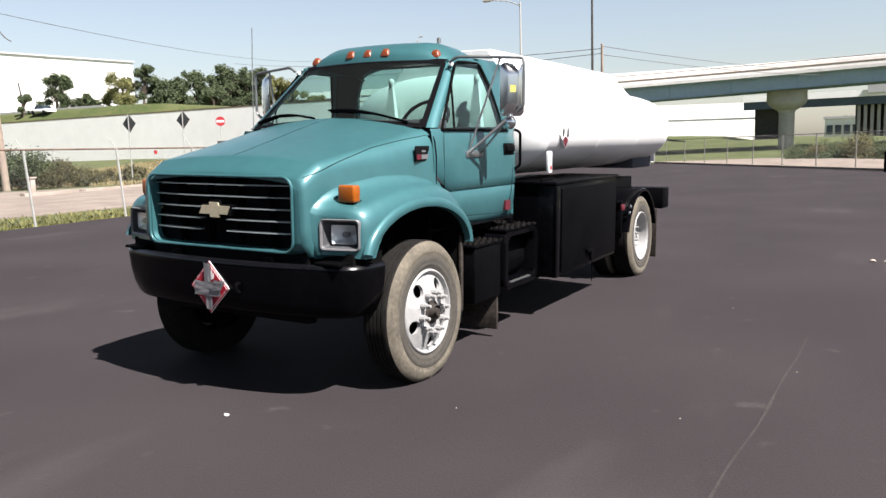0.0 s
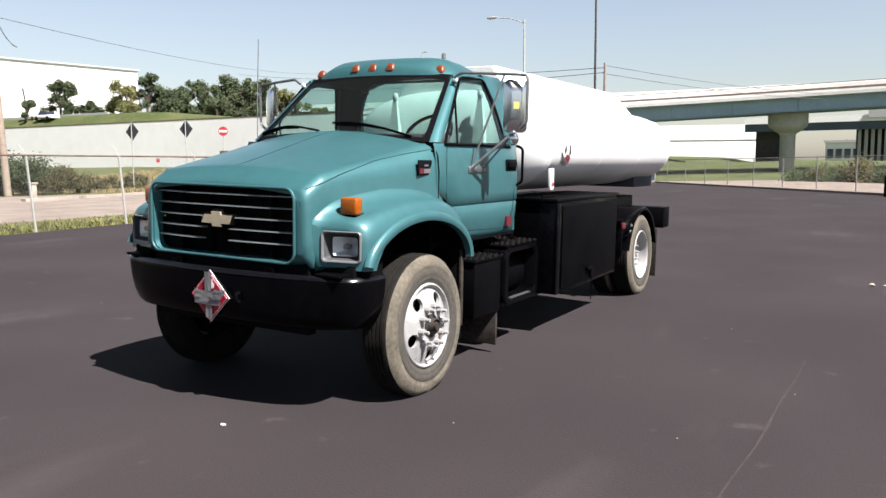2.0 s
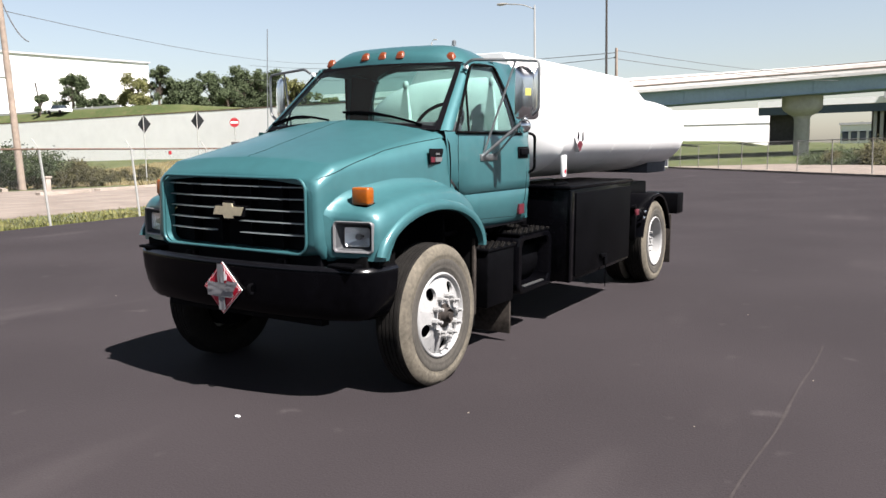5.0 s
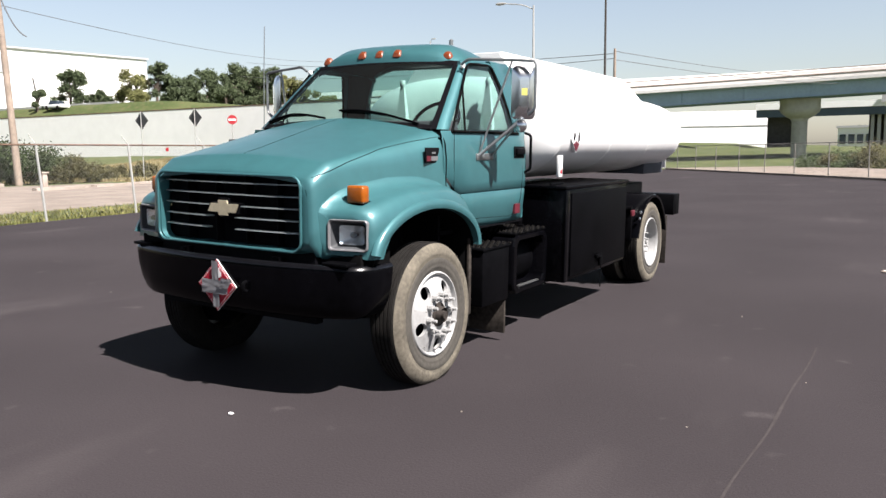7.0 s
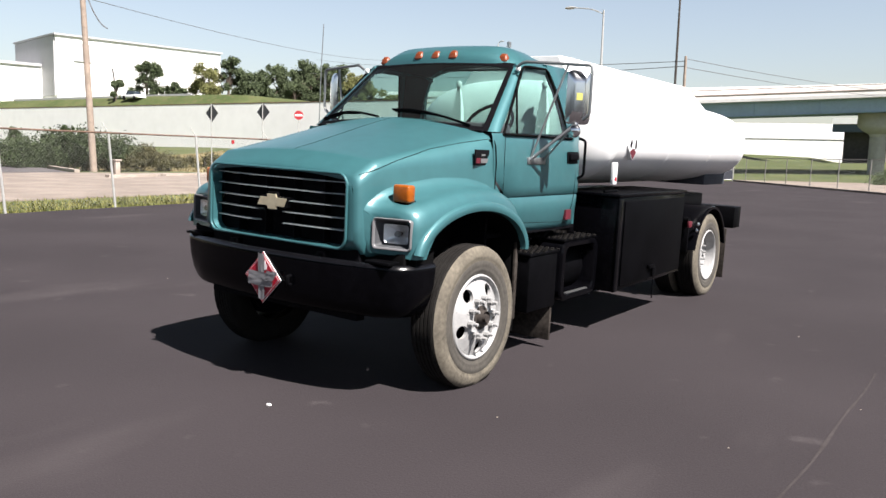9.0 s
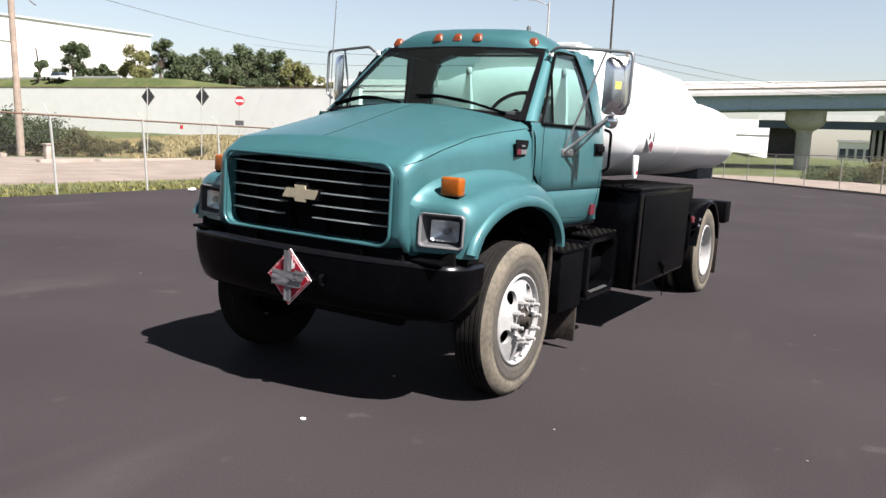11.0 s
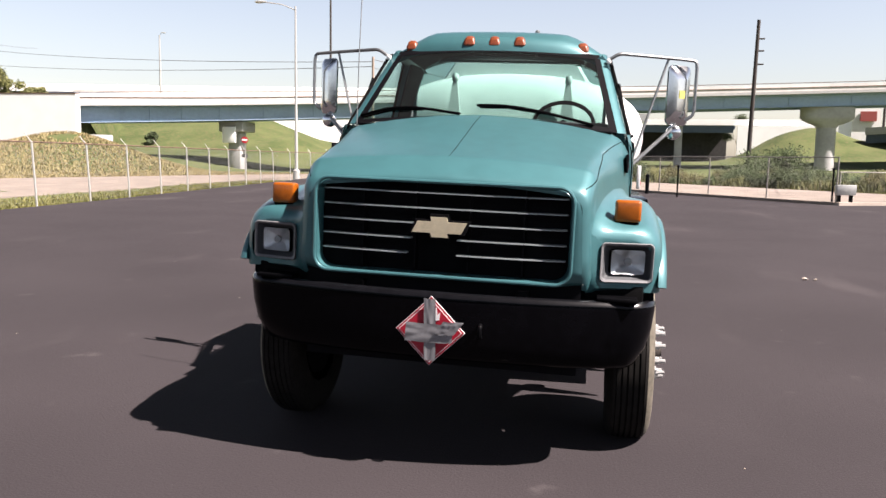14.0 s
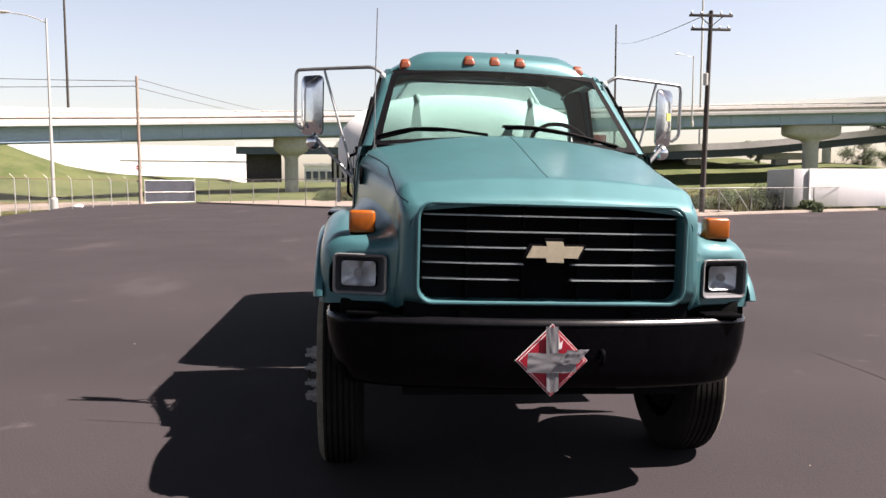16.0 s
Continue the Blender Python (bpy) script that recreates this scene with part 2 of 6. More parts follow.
def loft(rows, closed=False, caps=False, bm=None):
    """Faces between rows of points that all have as many points."""
    bm = bm or bmesh.new()
    vs = [[bm.verts.new(p) for p in r] for r in rows]
    n = len(rows[0])
    for a, b in zip(vs, vs[1:]):
        for i in range(n if closed else n - 1):
            j = (i + 1) % n
            bm.faces.new((a[i], a[j], b[j], b[i]))
    if caps:
        bm.faces.new(list(reversed(vs[0]))), bm.faces.new(vs[-1])
    return bm


def tube(points, r, n=10, bm=None, radii=None):
    pts = [Vector(p) for p in points]
    rows, side = [], None
    for i, p in enumerate(pts):
        d = (pts[min(i + 1, len(pts) - 1)] - pts[max(i - 1, 0)]).normalized()
        if side is None:
            side = d.orthogonal().normalized()
        side = (side - d * side.dot(d)).normalized()
        up = d.cross(side)
        k = radii[i] if radii else r
        rows.append([p + (side * math.cos(2 * math.pi * j / n) + up * math.sin(2 * math.pi * j / n)) * k for j in range(n)])
    return loft(rows, True, True, bm)


def bend(points, r, n=5):
    """Rounds the corners of a line of points."""
    pts = [Vector(p) for p in points]
    out = [pts[0]]
    for a, b, c in zip(pts, pts[1:], pts[2:]):
        k = min(r, (a - b).length / 2, (c - b).length / 2)
        p, q = b + (a - b).normalized() * k, b + (c - b).normalized() * k
        for i in range(n + 1):
            t = i / n
            out.append(p * (1 - t) ** 2 + b * 2 * t * (1 - t) + q * t * t)
    return out + [pts[-1]]


def lathe(profile, axis="x", n=32, bm=None, centre=(0, 0, 0)):
    """profile: rows of (along the axis, radius)."""
    rows = []
    for a, r in profile:
        ring = []
        for j in range(n):
            c, s = r * math.cos(2 * math.pi * j / n), r * math.sin(2 * math.pi * j / n)
            p = {"x": (a, c, s), "y": (s, a, c), "z": (c, s, a)}[axis]
            ring.append(Vector(p) + Vector(centre))
        rows.append(ring)
    return loft(rows, True, True, bm)


def round_rect(w, h, r, n=6):
    """A rounded rectangle about (0, 0), as 4 * (n + 1) points."""
    out = []
    for cx, cz, a0 in ((w - r, h - r, 0), (-w + r, h - r, 90), (-w + r, -h + r, 180), (w - r, -h + r, 270)):
        for i in range(n + 1):
            a = radians(a0 + 90 * i / n)
            out.append((cx + r * math.cos(a), cz + r * math.sin(a)))
    return out


def mesh_of(name, bm, material, angle=38):
    bmesh.ops.recalc_face_normals(bm, faces=bm.faces)
    me = bpy.data.meshes.new(name)
    bm.to_mesh(me)
    bm.free()
    for m in material if isinstance(material, (list, tuple)) else [material]:
        me.materials.append(m)
    me.shade_smooth()
    me.set_sharp_from_angle(angle=radians(angle))
    return me


def part(name, bm, material, parent=None, label="", angle=38):
    ob = new(name, mesh_of(name, bm, material, angle))
    if parent:
        ob.parent = parent
    return tagged(ob, label)


def thing(name, label, category, group="", at=None, kind=""):
    ob = new(name)
    ob.empty_display_size = 0.2
    if at is not None:
        ob.matrix_world = at
    return tagged(ob, label, category, group, kind)


def mirrored(bm):
    """A copy of a bmesh on the other side of the middle plane."""
    other = bm.copy()
    for v in other.verts:
        v.co.x = -v.co.x
    return other


def both(name, bm, material, parent, label="", angle=38):
    other = mirrored(bm)
    return part(name, bm, material, parent, label, angle), part(name, other, material, parent, label, angle)


def prism(poly, axis, a, b, bm=None):
    """A flat outline carried along an axis from a to b; the outline gives the two other coordinates in order."""
    def at(p, k):
        return {"x": (k, *p), "y": (p[0], k, p[1]), "z": (*p, k)}[axis]
    return loft([[at(p, a) for p in poly], [at(p, b) for p in poly]], True, True, bm)


def joined(*bms):
    out = bmesh.new()
    for b in bms:
        me = bpy.data.meshes.new("tmp")
        b.to_mesh(me)
        b.free()
        out.from_mesh(me)
        bpy.data.meshes.remove(me)
    return out


def lerp(x, xs, ys):
    return float(np.interp(x, xs, ys))


# ---- the ground ----
LOT = [(-14.3, -40), (-14.35, 3), (-15.4, 11), (-16.2, 20), (-18.0, 32), (-21.9, 58), (-18.3, 62.3), (-14.5, 64.3), (10.3, 30.6), (18.7, 35.1), (31, 40.4), (60, 50), (60, -40)]


def smooth(v, a, b):
    k = min(1, max(0, (v - a) / (b - a)))
    return k * k * (3 - 2 * k)


K, HUB = 1.35, Vector((1.5, -3.8, 1.6))
FAR = Matrix.Translation(HUB) @ Matrix.Scale(K, 4) @ Matrix.Translation(-HUB)


def land(x, y):
    """The far land on its own plan: a filled road behind the wall, banks and mounds."""
    z = -0.06
    left = smooth(-x, 34, 46)
    z += left * smooth(y, 30, 58) * 1.7
    if y > 61.15 and x < -46.2 - 0.6 * (y - 61.15):
        back = y - 58.5 - (x + 140) * 0.0266
        z = 6.3 + 2.6 * smooth(back, 1, 7) * smooth(-x, 56, 84)
    else:
        z += 1.9 * math.exp(-((x + 43) / 7) ** 2 - ((y - 57) / 6) ** 2)
        aside = (x - HUB.x) / max(20, y - HUB.y) * 104
        bank = smooth(y, 90, 126) * (1 - smooth(aside, -51, -31))
        z += 7.8 * bank
        z += 3.6 * math.exp(-((x - 29) / 5.5) ** 2 - ((y - 128) / 10) ** 2)
        z += 3.6 * math.exp(-((x - 35.5) / 5) ** 2 - ((y - 131) / 10) ** 2)
        z += 4.0 * math.exp(-((x - 50) / 13) ** 2 - ((y - 128) / 12) ** 2)
        z += 3.2 * math.exp(-((x - 78) / 18) ** 2 - ((y - 122) / 16) ** 2)
        z += 4.5 * math.exp(-((x - 72) / 14) ** 2 - ((y - 147) / 12) ** 2)
        z += 1.9 * smooth(y, 76, 128) * smooth(aside, -45, -28)
    return z


def height(x, y):
    """The height of the ground: flat round the lot, the far land beyond."""
    d = math.hypot(x - HUB.x, y - HUB.y)
    a = smooth(d, 50, 78)
    x0, y0 = HUB.x + (x - HUB.x) / K, HUB.y + (y - HUB.y) / K
    near = -0.06 + 1.5 * smooth(-x, 36, 48) * smooth(y, 28, 50)
    z = (1 - a) * near + a * (HUB.z + K * (land(x0, y0) - HUB.z))
    return z + smooth(d, 24, 50) * 0.10 * noise.noise(Vector((x * 0.18, y * 0.18, 0)))


def lines(near0, near1, step, far0, far1):
    mid = list(np.arange(near0, near1, step))
    out = [near0 - (near0 - far0) * k for k in (1, 0.6, 0.35, 0.18, 0.08, 0.03)]
    return out + mid + [near1 + (far1 - near1) * k for k in (0.0, 0.03, 0.08, 0.18, 0.35, 0.6, 1)]


xs = sorted(lines(-175, 150, 2.2, -1800, 1800) + [-63.03, -62.80])
ys = sorted(lines(-30, 205, 2.2, -1800, 2800) + [83.80, 83.92])
gbm = loft([[(x, y, height(x, y)) for x in xs] for y in ys])
ground = tagged(part("ground", gbm, SOIL), "green and dry-yellow grassy ground with low banks", "ground", kind="structure")

bm = bmesh.new()
bm.faces.new([bm.verts.new((*p, 0.0)) for p in LOT])
got = bmesh.ops.extrude_face_region(bm, geom=bm.faces[:])
for v in got["geom"]:
    if isinstance(v, bmesh.types.BMVert):
        v.co.z -= 0.12
tagged(part("pavement", bm, ASPHALT), "dark freshly sealed asphalt parking lot with faint pale scuffs", "parking lot", kind="structure")

# the frontage road behind the left fence, and the strip of old asphalt that meets it
bm = prism([(-41, -40), (-41, 21), (-38, 34), (-31, 60), (-24.5, 76), (-21, 76), (-24.5, 58), (-21.5, 32), (-19.3, 8), (-19, -40)], "z", -0.3, -0.02)
tagged(part("road", bm, CONCRETE), "pale sun-bleached concrete frontage road", "road", kind="structure")
bm = prism([(-90, -10), (-90, 36), (-62, 28.5), (-46, 23.2), (-41.3, 21.6), (-41.3, -10)], "z", -0.3, -0.01)
tagged(part("side_lot", bm, OLDROAD), "worn grey asphalt side lot beside the road", "road", kind="structure")


def strip(name, line, width, z0, z1, material, label, category="kerb"):
    """A long low bar along a line of points, to the outer side of it."""
    rows = []
    for i, p in enumerate(line):
        a, b = Vector(line[max(i - 1, 0)]), Vector(line[min(i + 1, len(line) - 1)])
        d = (b - a).normalized()
        nrm = Vector((-d.y, d.x))
        q = Vector(p) + nrm * width
        rows.append([(p[0], p[1], z0), (p[0], p[1], z1), (q.x, q.y, z1), (q.x, q.y, z0)])
    return tagged(part(name, loft(rows, True, True), material, angle=20), label, category, kind="structure")


strip("kerb", [(-90, 36.3), (-62, 28.8), (-46, 23.5), (-41.4, 22.0)], 0.3, -0.1, 0.14, KERB, "pale broken kerb along the side lot")
strip("kerb", [(-33.9, 19.4), (-33.8, 21.0), (-34.6, 22.6)], -0.45, -0.1, 0.12, KERB, "pale broken kerb beside the road")
strip("kerb", [(-34.9, 23.4), (-35.3, 24.6), (-36.8, 28.2), (-38.2, 32.5)], -0.40, -0.1, 0.10, KERB, "pale worn kerb beside the road")
strip("kerb", [(31, 40.4), (18.7, 35.1), (10.3, 30.6)], 0.25, -0.1, 0.13, KERB, "pale concrete kerb along the lot")
strip("pavement_strip", [(10.3, 30.6), (-2.2, 47.6), (-14.5, 64.3)][::1], -11.5, -0.1, 0.12, CONCRETE, "pale concrete pavement strip behind the lot", "pavement")


# walls out of view, added to darken reflections and cut the sky fill
tagged(part("unseen_wall", joined(span(-70, 70, -26, -25.4, -0.3, 4.5), span(55, 55.6, -25, 26, -0.3, 4.0)), BRICKDARK), "added unseen dark wall that dims reflections and sky fill", "wall", kind="structure")

# a pale scuffed joint line across the asphalt
rows = []
for k in range(40):
    t = k / 39
    p = Vector((3.26, -1.6)).lerp(Vector((3.37, 3.2)), t)
    w = 0.006 + 0.010 * abs(noise.noise(Vector((t * 9, 1.7, 0))))
    p += Vector((0.03, 0.0)) * noise.noise(Vector((t * 4, 0.3, 0)))
    rows.append([(p.x - w, p.y, 0.004), (p.x + w, p.y, 0.004)])
tagged(part("joint_line", loft(rows), SCUFF), "pale scuffed joint line in the asphalt", "asphalt joint", kind="structure")



# ---- the truck ----
LEAN = Matrix.Translation((-0.036, 0, 0)) @ pose(0, 0, 0, 0, 1.6, 0)
truck = thing("tanker_truck", "teal conventional-cab tanker truck with white tank on black asphalt", "truck", at=LEAN)
LEVEL = LEAN.inverted()

# hood and nose in one shell: rows run from the lower edge on one side over the top to the other
HY = [0.030, 0.036, 0.050, 0.080, 0.13, 0.180, 0.193, 0.199, 0.25, 0.36, 0.50, 0.66, 0.82, 0.98, 1.12, 1.24, 1.30]
HZ = [1.498, 1.520, 1.535, 1.556, 1.587, 1.621, 1.630, 1.6325, 1.646, 1.672, 1.710, 1.752, 1.796, 1.838, 1.872, 1.898, 1.908]
HW = [0.705, 0.722, 0.737, 0.749, 0.757, 0.763, 0.765, 0.767, 0.774, 0.790, 0.815, 0.845, 0.875, 0.905, 0.930, 0.950, 0.958]


def hood_row(y, z, w):
    drop, half = 0.035 + 0.05 * smooth(y, 0.0, 1.2), []
    r = 0.075 + 0.10 * smooth(y, 0.1, 1.2)
    low = 0.990 + 0.36 * smooth(y, 0.16, 0.26)
    side = [(w + 0.02 * (1 - k / 5), low + (z - drop - r - low) * k / 5) for k in range(6)]
    arc = [(w - r + r * math.cos(radians(a)), z - drop - r + r * math.sin(radians(a))) for a in (18, 36, 54, 72, 84)]
    top = []
    for k in range(1, 9):
        x = (w - r) * (1 - k / 8)
        top.append((x, z - drop * (x / (w - r)) ** 2.2 + (0.004 if k == 8 else 0)))
    half = side + arc + top
    back = 0.07 * (1 - smooth(y, 0.10, 0.22))
    half = [(x, y + back * (1 - smooth(zz, 0.985, 1.035)), zz) for x, zz in half]
    return half + [(-x, yy, zz) for x, yy, zz in reversed(half[:-1])]


rows = [hood_row(y, z, w) for y, z, w in zip(HY, HZ, HW)]


def hood_x(y, z):
    """Half width of the hood at a height."""
    half = [p for p in hood_row(y, lerp(y, HY, HZ), lerp(y, HY, HW)) if p[0] >= 0]
    for a, b in zip(half, half[1:]):
        if a[2] <= z <= b[2]:
            return a[0] + (b[0] - a[0]) * (z - a[2]) / max(1e-6, b[2] - a[2])
    return half[0][0]


hood = part("hood", loft(rows), TEAL, truck, "teal fibreglass tilt hood with a centre crease", 50)
# front face of the nose, with the opening for the grille
outer = rows[0]
n_out = len(outer)
low = [(x, 0.034, 0.990) for x in np.linspace(-0.73, 0.73, 12)[1:-1]]
ring = list(outer) + low
cen = Vector((0, 0.03, 1.262))


poly = ring


def to_outline(q):
    """Where the ray from the middle of the grille through q leaves the nose outline."""
    dx, dz, best = q[0] - cen.x, q[1] - cen.z, None
    for a, b in zip(poly, poly[1:] + poly[:1]):
        ex, ez = b[0] - a[0], b[2] - a[2]
        det = dx * -ez + ex * dz
        if abs(det) < 1e-9:
            continue
        t = ((a[0] - cen.x) * -ez + ex * (a[2] - cen.z)) / det
        u = (dx * (a[2] - cen.z) - dz * (a[0] - cen.x)) / det
        if t > 0 and -1e-6 <= u <= 1 + 1e-6 and (best is None or t < best[0]):
            best = (t, (a[0] + ex * u, a[1] + (b[1] - a[1]) * u, a[2] + ez * u))
    return best[1]


base_ring = round_rect(0.657, 0.234, 0.075, 10)
opening = []
for a, b in zip(base_ring, base_ring[1:] + base_ring[:1]):
    n = max(1, int(math.hypot(b[0] - a[0], b[1] - a[1]) / 0.05))
    opening += [(a[0] + (b[0] - a[0]) * k / n, cen.z + a[1] + (b[1] - a[1]) * k / n) for k in range(n)]
inner = [(x, 0.030, z) for x, z in opening]
ring = [to_outline(q) for q in opening]
mid = [tuple(Vector(a) * 0.35 + Vector(b) * 0.65 + Vector((0, -0.006, 0))) for a, b in zip(ring, inner)]
deep = [(p[0] * 0.985, 0.10, cen.z + (p[2] - cen.z) * 0.97) for p in inner]
nose = loft([ring, [tuple(Vector(a).lerp(Vector(b), 0.35)) for a, b in zip(ring, mid)], mid, inner, deep], True)
for v in nose.verts:
    if v.co.y < 0.09:
        v.co.y += 0.07 * (1 - smooth(v.co.z, 0.985, 1.035))
part("grille_surround", nose, TEAL, truck, "teal nose panel round the grille", 50)
lip = [(p[0] * 1.012, 0.016, cen.z + (p[2] - cen.z) * 1.03) for p in inner]
part("grille_lip", tube(lip + [lip[0], lip[1]], 0.010, 8), TEAL, truck, "rounded lip of the grille")
grille = part("grille", span(-0.66, 0.66, 0.16, 0.18, 1.0, 1.52), INK, truck, "black grille with thin teal bars")
for k in range(5):
    z = 1.445 - 0.0775 * k
    w = 0.635
    # the lower bars stop short of the dark middle
    for x0, x1 in ((-w, w),) if k < 3 else ((-w, -0.15 - 0.02 * (k - 3)), (0.09, w)):
        bar = [[(x, 0.012 + 0.05 * abs(x / w) ** 3 + dy, z + dz) for dy, dz in ((0, 0.0025), (0, -0.0025), (0.05, -0.005), (0.05, 0.004))] for x in np.linspace(x0, x1, 15)]
        part("grille_bar", loft(bar, True, True), BAR, grille)
for x in (-0.42, -0.14, 0.14, 0.42):
    part("grille_rib", span(x - 0.004, x + 0.004, 0.07, 0.14, 1.035, 1.49), PLASTIC, grille)
both("grille_panel", span(0.43, 0.65, 0.125, 0.14, 1.03, 1.50), PLASTIC, grille, "dark blank behind the bars")
# plain cross-shaped badge with slanted ends
bad = [(-0.16, -0.032), (-0.05, -0.032), (-0.043, -0.055), (0.052, -0.055), (0.047, -0.032), (0.128, -0.032), (0.16, 0.030), (0.05, 0.030), (0.043, 0.055), (-0.052, 0.055), (-0.047, 0.030), (-0.128, 0.030)]
bad = [(x * 0.88, z * 0.92) for x, z in bad]
emblem = part("emblem", prism([(x * 1.12, z * 1.28 + 1.276) for x, z in bad], "y", 0.004, 0.05), INK, truck, "plain cross-shaped emblem on a black base")
part("emblem_face", prism([(x, z + 1.276) for x, z in bad], "y", -0.006, 0.012), GOLD, emblem, "worn gold face")


# front fenders: rows across the fender from the hood side over the crown to the lip of the wheel arch
def arch_z(y, grow=0.0):
    k = 1 - ((y - 0.87) / (0.645 + grow)) ** 2
    return 0.955 + (0.325 + grow) * math.sqrt(k) if k > 0 else 0.955


def fender_bm():
    out = []
    for y in [0.120, 0.128, 0.145, 0.175, 0.22, 0.26, 0.32, 0.40, 0.50, 0.60, 0.70, 0.80, 0.90, 1.0, 1.1, 1.2, 1.28, 1.36, 1.42, 1.47, 1.505]:
        f = smooth(y, 0.10, 0.30)
        top = lerp(y, [0.12, 0.128, 0.145, 0.175, 0.22, 0.4, 0.7, 1.0, 1.2, 1.36, 1.46, 1.51], [1.262, 1.285, 1.303, 1.318, 1.332, 1.368, 1.415, 1.430, 1.415, 1.36, 1.27, 1.18])
        w = lerp(y, [0.12, 0.128, 0.145, 0.175, 0.24, 0.4, 0.9, 1.3, 1.5], [1.072, 1.085, 1.098, 1.108, 1.117, 1.122, 1.125, 1.12, 1.11])
        lipz = arch_z(y) if 0.225 < y < 1.515 else 0.985
        if y <= 0.225:
            lipz = 0.99
        r = 0.13
        hx = hood_x(min(y, 1.29), top + 0.08) - 0.012
        hx = lerp(y, [0.12, 0.16, 0.24], [0.742, 0.748, hx])
        rise = 0.025 + 0.095 * f * (1 - smooth(y, 1.15, 1.45))
        wide = max(0.03, min(0.17, w - r - hx - 0.01))
        pts = [(hx + wide * (1 - math.cos(radians(a))), top + rise * (1 - math.sin(radians(a)))) for a in (0, 18, 36, 54, 72, 90)]
        pts += [(w - r + r * math.sin(radians(a)), top - r + r * math.cos(radians(a))) for a in (0, 18, 36, 54, 72, 90)]
        zl = min(lipz, top - r - 0.02)
        pts += [(w + 0.004, top - r + (zl - top + r) * k) for k in (0.33, 0.66, 1.0)]
        pts += [(w - 0.06, zl + 0.004)]
        out.append([(x, y, z) for x, z in pts])
    b = loft(out)
    for v in b.verts:
        v.co.y += (0.23 * max(0, v.co.x - 0.78) - 0.055 * (max(0, 0.82 - v.co.x) / 0.075) ** 2) * (1 - smooth(v.co.y, 0.075, 0.55))
    b.verts.ensure_lookup_table()
    edge = [b.verts[i] for i in range(len(out[0]))]
    def face_y(x):
        return 0.12 + 0.23 * max(0, x - 0.78) - 0.055 * (max(0, 0.82 - x) / 0.075) ** 2
    edge += [b.verts.new((x, face_y(x) + dy, z)) for x, z, dy in ((1.0, 0.975, 0.07), (0.9, 0.975, 0.07), (0.8, 0.975, 0.07), (0.74, 0.975, 0.07), (0.74, 1.08, 0), (0.74, 1.17, 0), (0.742, 1.24, 0))]
    hole, half = [], []
    for v in edge:
        x, z = rect_hit(v.co.x - 0.938, v.co.z - 1.140, 0.131, 0.098, 0.02)
        hole.append(b.verts.new((0.938 + x, 0.119 + 0.23 * (0.158 + x), 1.140 + z)))
        m = (v.co + hole[-1].co) / 2
        half.append(b.verts.new((m.x, face_y(m.x) - 0.003, m.z)))
    for i in range(len(edge)):
        j = (i + 1) % len(edge)
        b.faces.new((edge[i], edge[j], half[j], half[i]))
        b.faces.new((half[i], half[j], hole[j], hole[i]))
    return b


def rect_hit(dx, dz, w, h, r):
    """Where the direction (dx, dz) from the middle meets a rounded rectangle."""
    lo, hi = 0.0, 4.0
    for _ in range(40):
        m = (lo + hi) / 2
        qx, qz = abs(dx * m) - (w - r), abs(dz * m) - (h - r)
        d = math.hypot(max(qx, 0), max(qz, 0)) + min(max(qx, qz), 0) - r
        lo, hi = (m, hi) if d < 0 else (lo, m)
    return dx * lo, dz * lo


def flare_bm():
    rows = []
    for k in range(41):
        a = math.pi * (0.055 + 0.945 * k / 40)
        cy, cz = 0.87 - 0.66 * math.cos(a), 0.955 + 0.335 * math.sin(a)
        ny, nz = -math.cos(a), math.sin(a) * 1.4
        l = math.hypot(ny, nz)
        ny, nz = ny / l, nz / l
        sec = [(1.100, 0.052), (1.128, 0.048), (1.142, 0.030), (1.145, 0.0), (1.140, -0.016), (1.095, -0.02)]
        rows.append([(x, cy + ny * d, cz + nz * d) for x, d in sec])
    return loft(rows, True, True)


left, right = both("fender", fender_bm(), TEAL, truck, "teal bulging front fender", 50)
for v in right.data.vertices:
    v.co.x -= 0.02 * smooth(-v.co.x, 0.80, 1.10)
fl = flare_bm()
fr = mirrored(fl)
for v in fr.verts:
    v.co.x -= 0.02
part("flare", fl, TEAL, left, "raised lip of the wheel arch", 50), part("flare", fr, TEAL, right, "raised lip of the wheel arch", 50)
liner = []
for k in range(25):
    a = math.pi * k / 24
    liner.append([(x, 0.87 - (0.655 + g) * math.cos(a), 0.94 + (0.335 + g) * math.sin(a)) for x, g in ((0.60, 0.02), (0.85, 0.02), (1.085, 0.0), (1.085, -0.006), (0.85, -0.01), (0.60, -0.01))])
both("inner_fender", loft(liner, True, True), SEAL, truck, "black liner over the front wheel")
both("splash_panel", span(0.60, 1.06, 1.50, 1.53, 0.30, 1.02, 0.006), SEAL, truck, "black panel behind the front wheel")
# added panels that stop sunlight leaking between bumper and tyre
both("wheel_light_block", span(0.985, 1.0, 0.34, 0.52, 0.84, 1.02), SEAL, truck, "added dark flap that blocks light before the front wheel")
both("inner_panel", span(0.56, 0.60, 0.16, 1.53, 0.60, 1.30), SEAL, truck)

